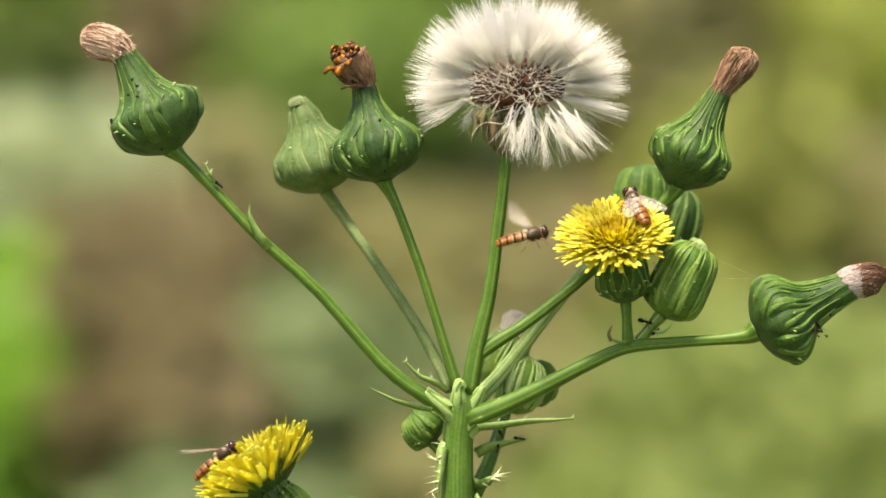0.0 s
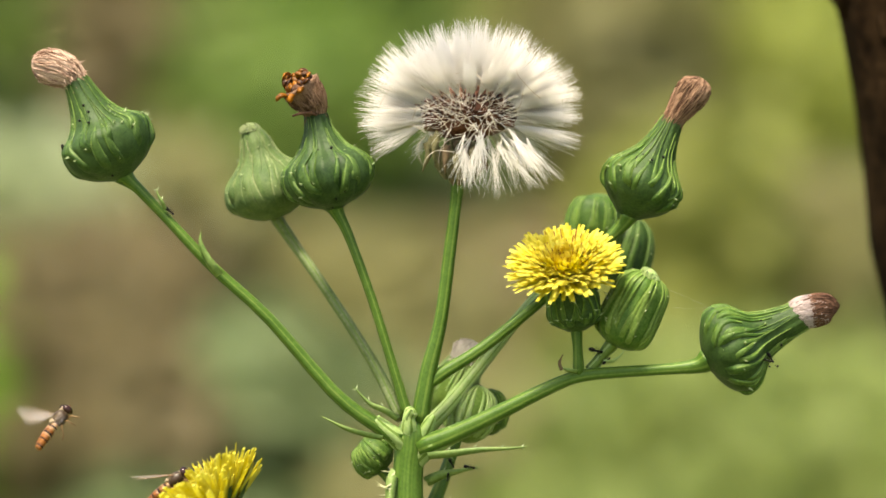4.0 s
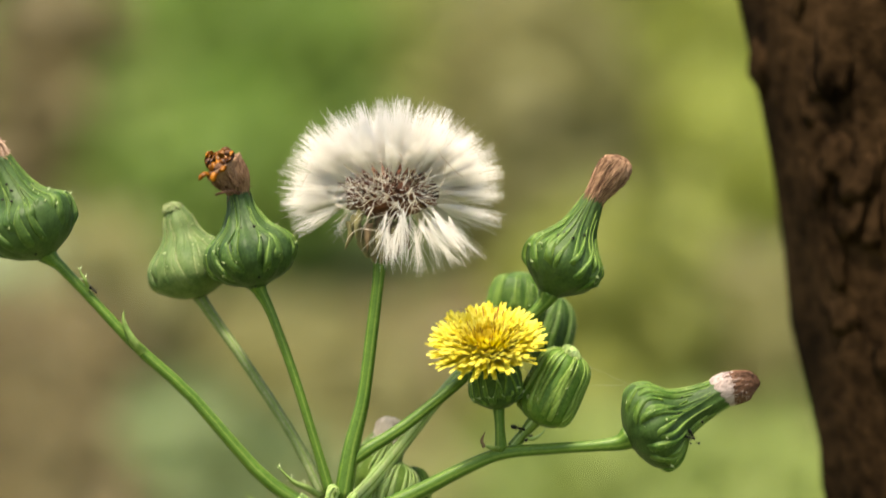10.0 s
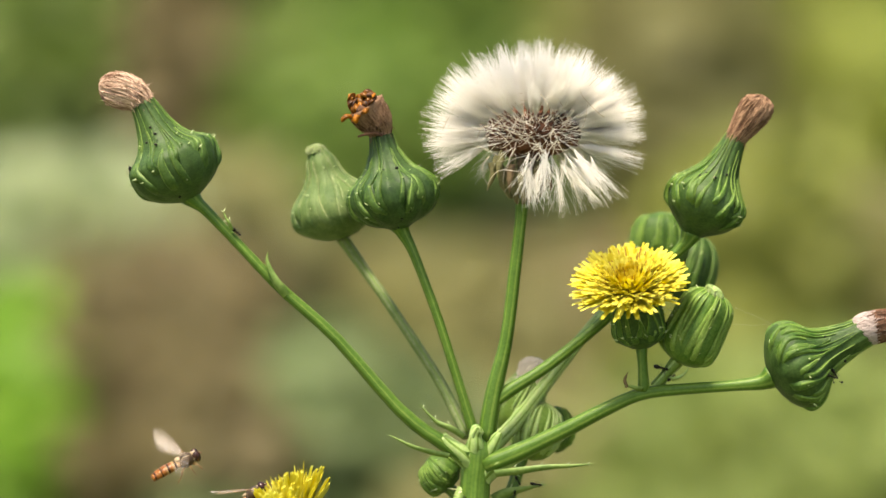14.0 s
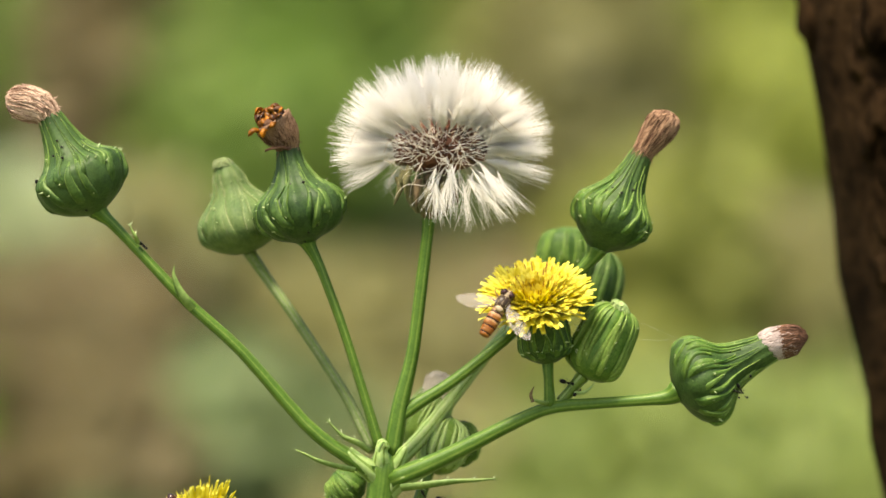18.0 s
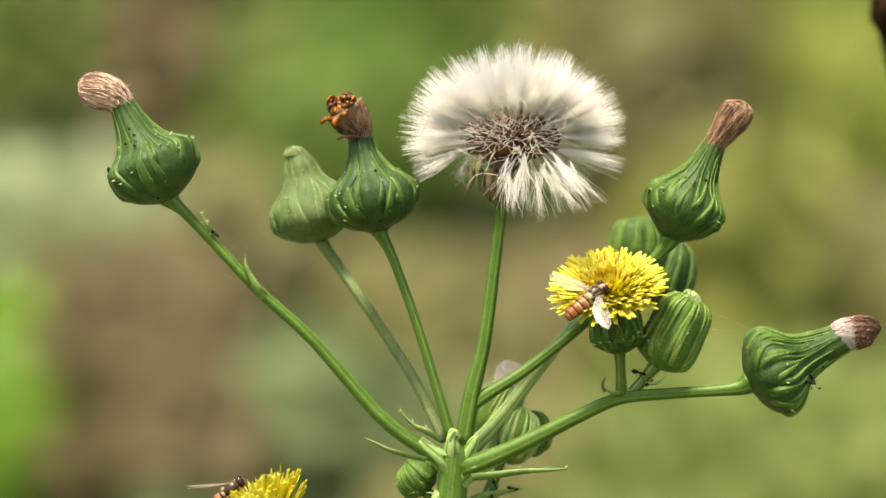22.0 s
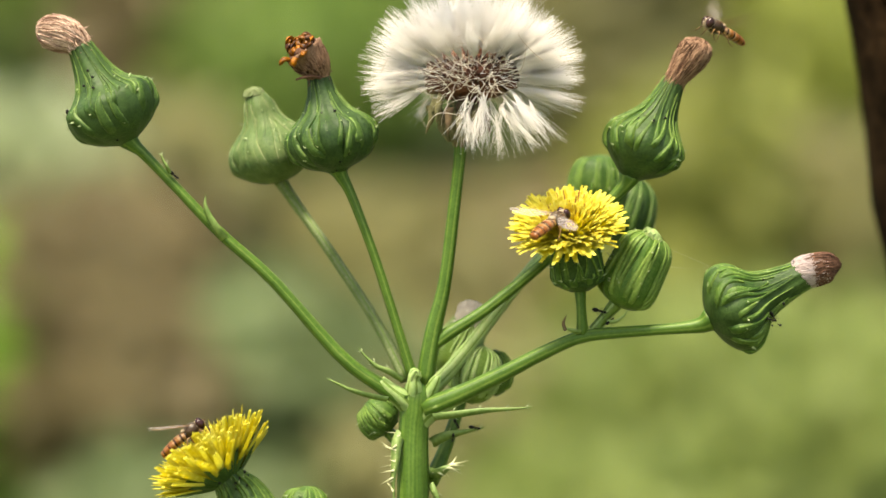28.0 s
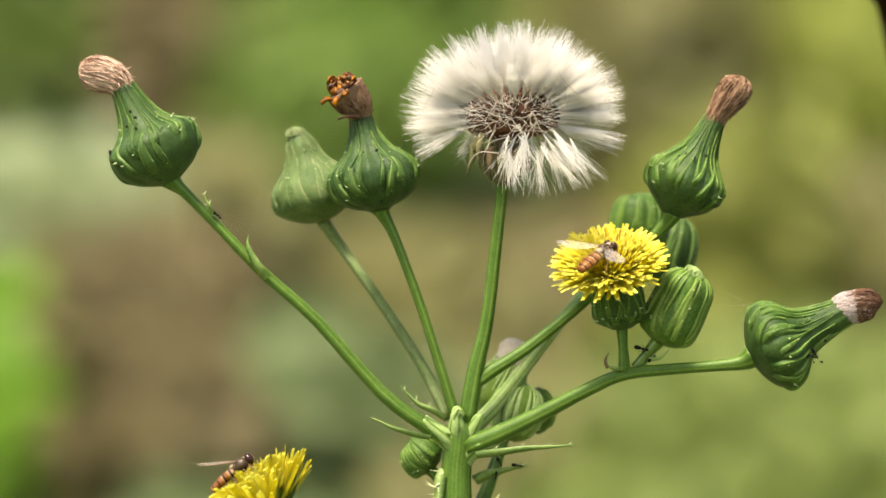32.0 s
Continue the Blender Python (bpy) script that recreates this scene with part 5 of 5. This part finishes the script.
RIGHT, LEFT, UP = (0.95, 0.1, 0.15), (-0.9, -0.3, 0.1), (0, -0.25, 1)
NEAR = (0.35, -0.9, 0.1)
PERCH, PERCH_UP = (0.50, 0.35, 0.80), (0.2, -0.82, 0.5)
SIDE, SIDE_UP = (0.82, 0.04, 0.57), (-0.57, -0.08, 0.82)
LOW_ROWS = [(0, -43.5, -12), (2, -43.3, -11.9), (6, -42.9, -11.7), (9, -43.2, -12.3), (13, -42, -11), (17, -40.2, -11.3), (19, -41.2, -10), (23, -41.2, -9.6), (25, -41.2, -9.5), (28, -41.5, -9.7), (32, -40.5, -9.1)]
UP_ROWS = [
    (0, 31.6, 32.6, -8, (-0.3, 0.75, 0.55), (0.0, -0.55, 0.83)),
    (0.5, 30.2, 34, -8, (-0.25, 0.85, 0.42), (0.1, -0.35, 0.9)),
    (1, 30.9, 34, -8, (-0.25, 0.85, 0.42), (0.1, -0.35, 0.9)),
    (1.5, 29.6, 34.2, -8, (-0.55, 0.72, 0.25), (0.1, -0.35, 0.9)),
    (2, 28.5, 35.3, -8, (-0.55, 0.72, 0.25), (0.1, -0.35, 0.9)),
    (2.5, 28.4, 35.8, -8, (-0.55, 0.72, 0.25), (0.1, -0.35, 0.9)),
    (2.8, 27.9, 37.9, -8, (-0.55, 0.72, 0.25), (0.1, -0.35, 0.9)),
    (2.9, 30.1, 37.8, -10, (0.5, 0.35, 0.75), (-0.6, -0.3, 0.7)),
    (3, 23.2, 38.2, -10, (0.5, 0.35, 0.75), (-0.6, -0.3, 0.7)),
    (3.1, 17.5, 38.4, -10, (0.5, 0.35, 0.75), (-0.6, -0.3, 0.7)),
    (3.2, -6.1, 32.7, -10, (0.5, 0.35, 0.75), (-0.6, -0.3, 0.7)),
    (3.3, -20.2, 15.4, -10, (0.5, 0.35, 0.75), (-0.6, -0.3, 0.7)),
    (3.5, -63.5, -1.3, -10, (0.5, 0.35, 0.75), (-0.6, -0.3, 0.7)),
    (5.6, -30.2, 1.6, -12, RIGHT, UP),
    (5.8, -9.2, 17.3, -12, RIGHT, UP),
    (5.9, -7, -7.6, -12, RIGHT, UP),
    (6, 1.2, -21.5, -12, RIGHT, UP),
    (6.2, 23.1, -19.6, -12, RIGHT, UP),
    (6.3, 33.6, -6.1, -12, RIGHT, UP),
    (6.4, 40.2, 12.8, -12, RIGHT, UP),
    (6.6, 23.9, 16.4, -12, RIGHT, UP),
    (6.8, 18.5, 37.1, -10, LEFT, UP),
    (6.9, 14.7, 40.7, -10, LEFT, UP),
    (7, 12.4, 41.2, -10, LEFT, UP),
    (7.1, -2.1, 45.8, -10, LEFT, UP),
    (7.2, -11.1, 49.9, -10, LEFT, UP),
    (7.4, -38.1, 37.9, -10, LEFT, UP),
    (7.5, -52, 27.4, -10, LEFT, UP),
    (7.6, -63.3, 22, -10, LEFT, UP),
    (7.7, -65, 12.6, -10, LEFT, UP),
    (7.8, -49.3, 2.3, -10, LEFT, UP),
    (7.9, -52, -8.6, -12, (-0.4, -0.8, 0.1), UP),
    (8, -61.3, -3.4, -12, (-0.4, -0.8, 0.1), UP),
    (8.1, -52.3, 3.1, -12, (-0.4, -0.8, 0.1), UP),
    (8.2, -46.8, 11.2, -12, (-0.4, -0.8, 0.1), UP),
    (8.3, -47.4, 27.2, -12, (-0.4, -0.8, 0.1), UP),
    (8.4, -51, 36.2, -12, (-0.4, -0.8, 0.1), UP),
    (8.5, -62.6, 48.8, -12, (-0.4, -0.8, 0.1), UP),
    (8.6, -68.1, 53, -12, (-0.4, -0.8, 0.1), UP),
    (8.7, -68.6, 61.7, -12, (-0.4, -0.8, 0.1), UP),
    (8.8, -71.7, 66.8, -12, (-0.4, -0.8, 0.1), UP),
    (9.1, -83.7, 78.4, -12, (-0.4, -0.8, 0.1), UP),
    (11.5, -84.9, -4.8, -10, NEAR, UP),
    (11.9, -60.4, -8.1, -10, NEAR, UP),
    (12, -50.2, -8.1, -10, NEAR, UP),
    (12.1, -49.9, -14.8, -10, NEAR, UP),
    (12.2, -59, -11.4, -10, NEAR, UP),
    (12.3, -63.1, -8, -10, NEAR, UP),
    (12.4, -60.7, -11.3, -10, NEAR, UP),
    (12.6, -53.1, -11.3, -10, NEAR, UP),
    (12.8, -53.7, -10, -10, NEAR, UP),
    (12.9, -55.9, -4.2, -10, NEAR, UP),
    (13, -51.2, -4.1, -10, NEAR, UP),
    (13.2, -57.5, -3.3, -10, NEAR, UP),
    (13.4, -56.3, -11.7, -12, (0.85, 0.2, 0.35), (-0.3, -0.4, 0.85)),
    (13.7, -54.3, -10.5, -12, (0.85, 0.2, 0.35), (-0.3, -0.4, 0.85)),
    (14, -53.7, -4.5, -12, (0.85, 0.2, 0.35), (-0.3, -0.4, 0.85)),
    (14.1, -47.6, -1, -12, (0.85, 0.2, 0.35), (-0.3, -0.4, 0.85)),
    (14.2, -35.4, 10.4, -12, (0.85, 0.2, 0.35), (-0.3, -0.4, 0.85)),
    (14.3, -29.3, 16.9, -12, (0.85, 0.2, 0.35), (-0.3, -0.4, 0.85)),
    (14.4, -25.7, 22.9, -12, (0.85, 0.2, 0.35), (-0.3, -0.4, 0.85)),
    (14.5, -37, 35.1, -12, (0.85, 0.2, 0.35), (-0.3, -0.4, 0.85)),
    (16.5, 7, 25.3, -12, (0.85, 0.2, 0.35), (-0.3, -0.4, 0.85)),
    (16.6, 4.5, 26.1, -12, (0.85, 0.2, 0.35), (-0.3, -0.4, 0.85)),
    (16.8, 11.9, 26.7, -12, (0.85, 0.2, 0.35), (-0.3, -0.4, 0.85)),
    (17, 3.3, 23.3, -12, (0.85, 0.2, 0.35), (-0.3, -0.4, 0.85)),
    (17.2, 8.4, 23.1, -12, (0.85, 0.2, 0.35), (-0.3, -0.4, 0.85)),
    (17.4, 13.5, 23.3, -14, PERCH, PERCH_UP),
    (17.6, 19, 23.5, -14, PERCH, PERCH_UP),
    (17.8, 20.1, 23.8, -14, PERCH, PERCH_UP),
    (18, 20.4, 24.5, -14, PERCH, PERCH_UP),
    (18.5, 20.1, 25.5, -14, PERCH, PERCH_UP),
    (19, 22.2, 24.1, -14, PERCH, PERCH_UP),
    (20, 22.4, 24.6, -14.5, (0.46, 0.35, 0.82), (0.25, -0.82, 0.5)),
    (21, 22, 24.4, -14.5, (0.72, 0.35, 0.55), (0.05, -0.82, 0.56)),
    (22, 23.5, 24.9, -14.5, (0.72, 0.35, 0.55), (0.05, -0.82, 0.56)),
    (23, 23.6, 24.7, -14.5, (0.72, 0.35, 0.55), (0.05, -0.82, 0.56)),
    (24, 23.8, 26, -14.5, (0.72, 0.35, 0.55), (0.05, -0.82, 0.56)),
    (25, 24.3, 26.6, -14.5, (0.72, 0.35, 0.55), (0.05, -0.82, 0.56)),
    (28, 24.1, 27.7, -14, (0.64, 0.66, 0.38), (-0.2, -0.6, 0.8)),
    (29, 25.1, 28.3, -14, (0.64, 0.66, 0.38), (-0.2, -0.6, 0.8)),
    (30, 25, 28.2, -14, (0.64, 0.66, 0.38), (-0.2, -0.6, 0.8)),
    (31, 25.1, 28.3, -14, (0.64, 0.66, 0.38), (-0.2, -0.6, 0.8)),
    (32, 25.1, 28.6, -14, (0.64, 0.66, 0.38), (-0.2, -0.6, 0.8)),
]
OFF_ROWS = [
    (0, 11.2, 27.3, -10, RIGHT, UP),
    (0.1, 11.5, 26.2, -10, RIGHT, UP),
    (0.2, 12.3, 30.6, -10, RIGHT, UP),
    (0.3, 14.1, 33.5, -10, RIGHT, UP),
    (0.4, 16.9, 39.9, -10, RIGHT, UP),
    (0.5, 12.7, 33.3, -10, RIGHT, UP),
    (0.6, 6.6, 34.4, -10, RIGHT, UP),
    (0.7, 9.6, 28.1, -10, RIGHT, UP),
    (0.8, 4.9, 25.3, -10, RIGHT, UP),
    (0.9, 6.7, 13.7, -10, RIGHT, UP),
    (1, 11.2, -5.5, -10, RIGHT, UP),
    (1.1, -3.7, -9.7, -10, RIGHT, UP),
    (1.2, -21.7, -16.7, -10, RIGHT, UP),
    (1.5, -51.9, -31.7, -10, RIGHT, UP),
    (2, -56.2, -65.6, -10, RIGHT, UP),
    (4.3, 61.9, -51, -10, RIGHT, UP),
    (5.2, 57.2, 10.9, -10, RIGHT, UP),
    (5.5, 53.3, 37.4, -10, LEFT, UP),
    (5.6, 54.6, 56.7, -10, LEFT, UP),
    (5.8, 70.5, 61.9, -10, LEFT, UP),
    (6.1, 107.7, 72.9, -10, LEFT, UP),
    (6.6, 131.3, 85.1, -10, LEFT, UP),
    (14, 145.7, -74.1, -10, LEFT, UP),
    (22, -30.8, -122.3, -10, LEFT, UP),
    (23.4, -61.5, -54.3, 15, NEAR, UP),
    (23.8, -22, -17.1, 15, NEAR, UP),
    (24, -14.4, -1, 15, NEAR, UP),
    (24.1, -10.2, 5.4, 15, NEAR, UP),
    (24.2, -4.5, 14.9, 15, NEAR, UP),
    (24.4, -25.5, 1.2, 15, NEAR, UP),
    (24.8, -42.4, 5, 15, NEAR, UP),
    (25, -35.8, 3.6, 15, NEAR, UP),
    (25.1, -45.3, 13.2, 15, NEAR, UP),
    (25.3, -42.3, 7.7, 15, NEAR, UP),
    (25.5, -59.4, 35.8, 15, NEAR, UP),
    (25.9, -70.7, 30.4, -15, RIGHT, UP),
    (26.6, -10.2, 18.3, -15, RIGHT, UP),
    (27.5, 52, 57.9, -12, (-0.72, -0.5, 0.3), UP),
    (27.6, 57, 59.1, -12, (-0.72, -0.5, 0.3), UP),
    (27.8, 51.2, 57.5, -12, (-0.72, -0.5, 0.3), UP),
    (27.9, 53, 59.1, -12, (-0.72, -0.5, 0.3), UP),
    (28, 55.4, 61.6, -12, (-0.72, -0.5, 0.3), UP),
    (28.2, 53, 62.3, -12, (-0.72, -0.5, 0.3), UP),
    (28.4, 47.6, 59.9, -12, (-0.72, -0.5, 0.3), UP),
    (28.5, 48.9, 48.8, -12, (-0.72, -0.5, 0.3), UP),
    (28.6, 51.1, 47, -12, (-0.72, -0.5, 0.3), UP),
    (28.8, 91.9, 53.9, -12, (-0.72, -0.5, 0.3), UP),
    (29.2, 126.9, 68.9, -12, (-0.72, -0.5, 0.3), UP),
    (32, 140.8, 72.8, -12, (-0.72, -0.5, 0.3), UP),
]


def flap(wings, flights, rest, pitch=0, first=None):
    """Wings beat while a fly is in the air and lie spread at rest otherwise."""
    for wing, s in wings:
        root = Matrix.Translation((0.0013, s * 0.0008, 0.0009))
        still = root @ pose(0, 0, 0, 0, pitch, 0) @ pose(0, 0, 0, s * 6, 0, s * rest)
        rows = {0: still if first is None else root @ pose(0, 0, 0, s * 6, 0, s * first), 960: still}
        for a, b in flights:
            for k in range(round(a * 30), round(b * 30) + 1):
                rows[k] = root @ pose(0, 0, 0, s * (20 + (0, 55, 0, -55)[k % 4]), 0, s * 12)
            if a > 0:
                rows[round(a * 30) - 2] = rows[0]
            if b < 32:
                rows[round(b * 30) + 2] = still
        walk(wing, [(k / 30, rows[k]) for k in sorted(rows)])


def motions():
    walk(fly_low, [(t, stance(u, v, -10.5, SIDE, SIDE_UP)) for t, u, v in LOW_ROWS])
    walk(fly_up, [(t, stance(u, v, d, h, w)) for t, u, v, d, h, w in UP_ROWS])
    walk(fly_off, [(t, stance(u, v, d, h, w)) for t, u, v, d, h, w in OFF_ROWS])
    flap(wings_low, [], 66, 24)
    flap(wings_up, [(2.85, 17.5)], 22, 0, 58)
    flap(wings_off, [(0, 32)], 20)


motions()
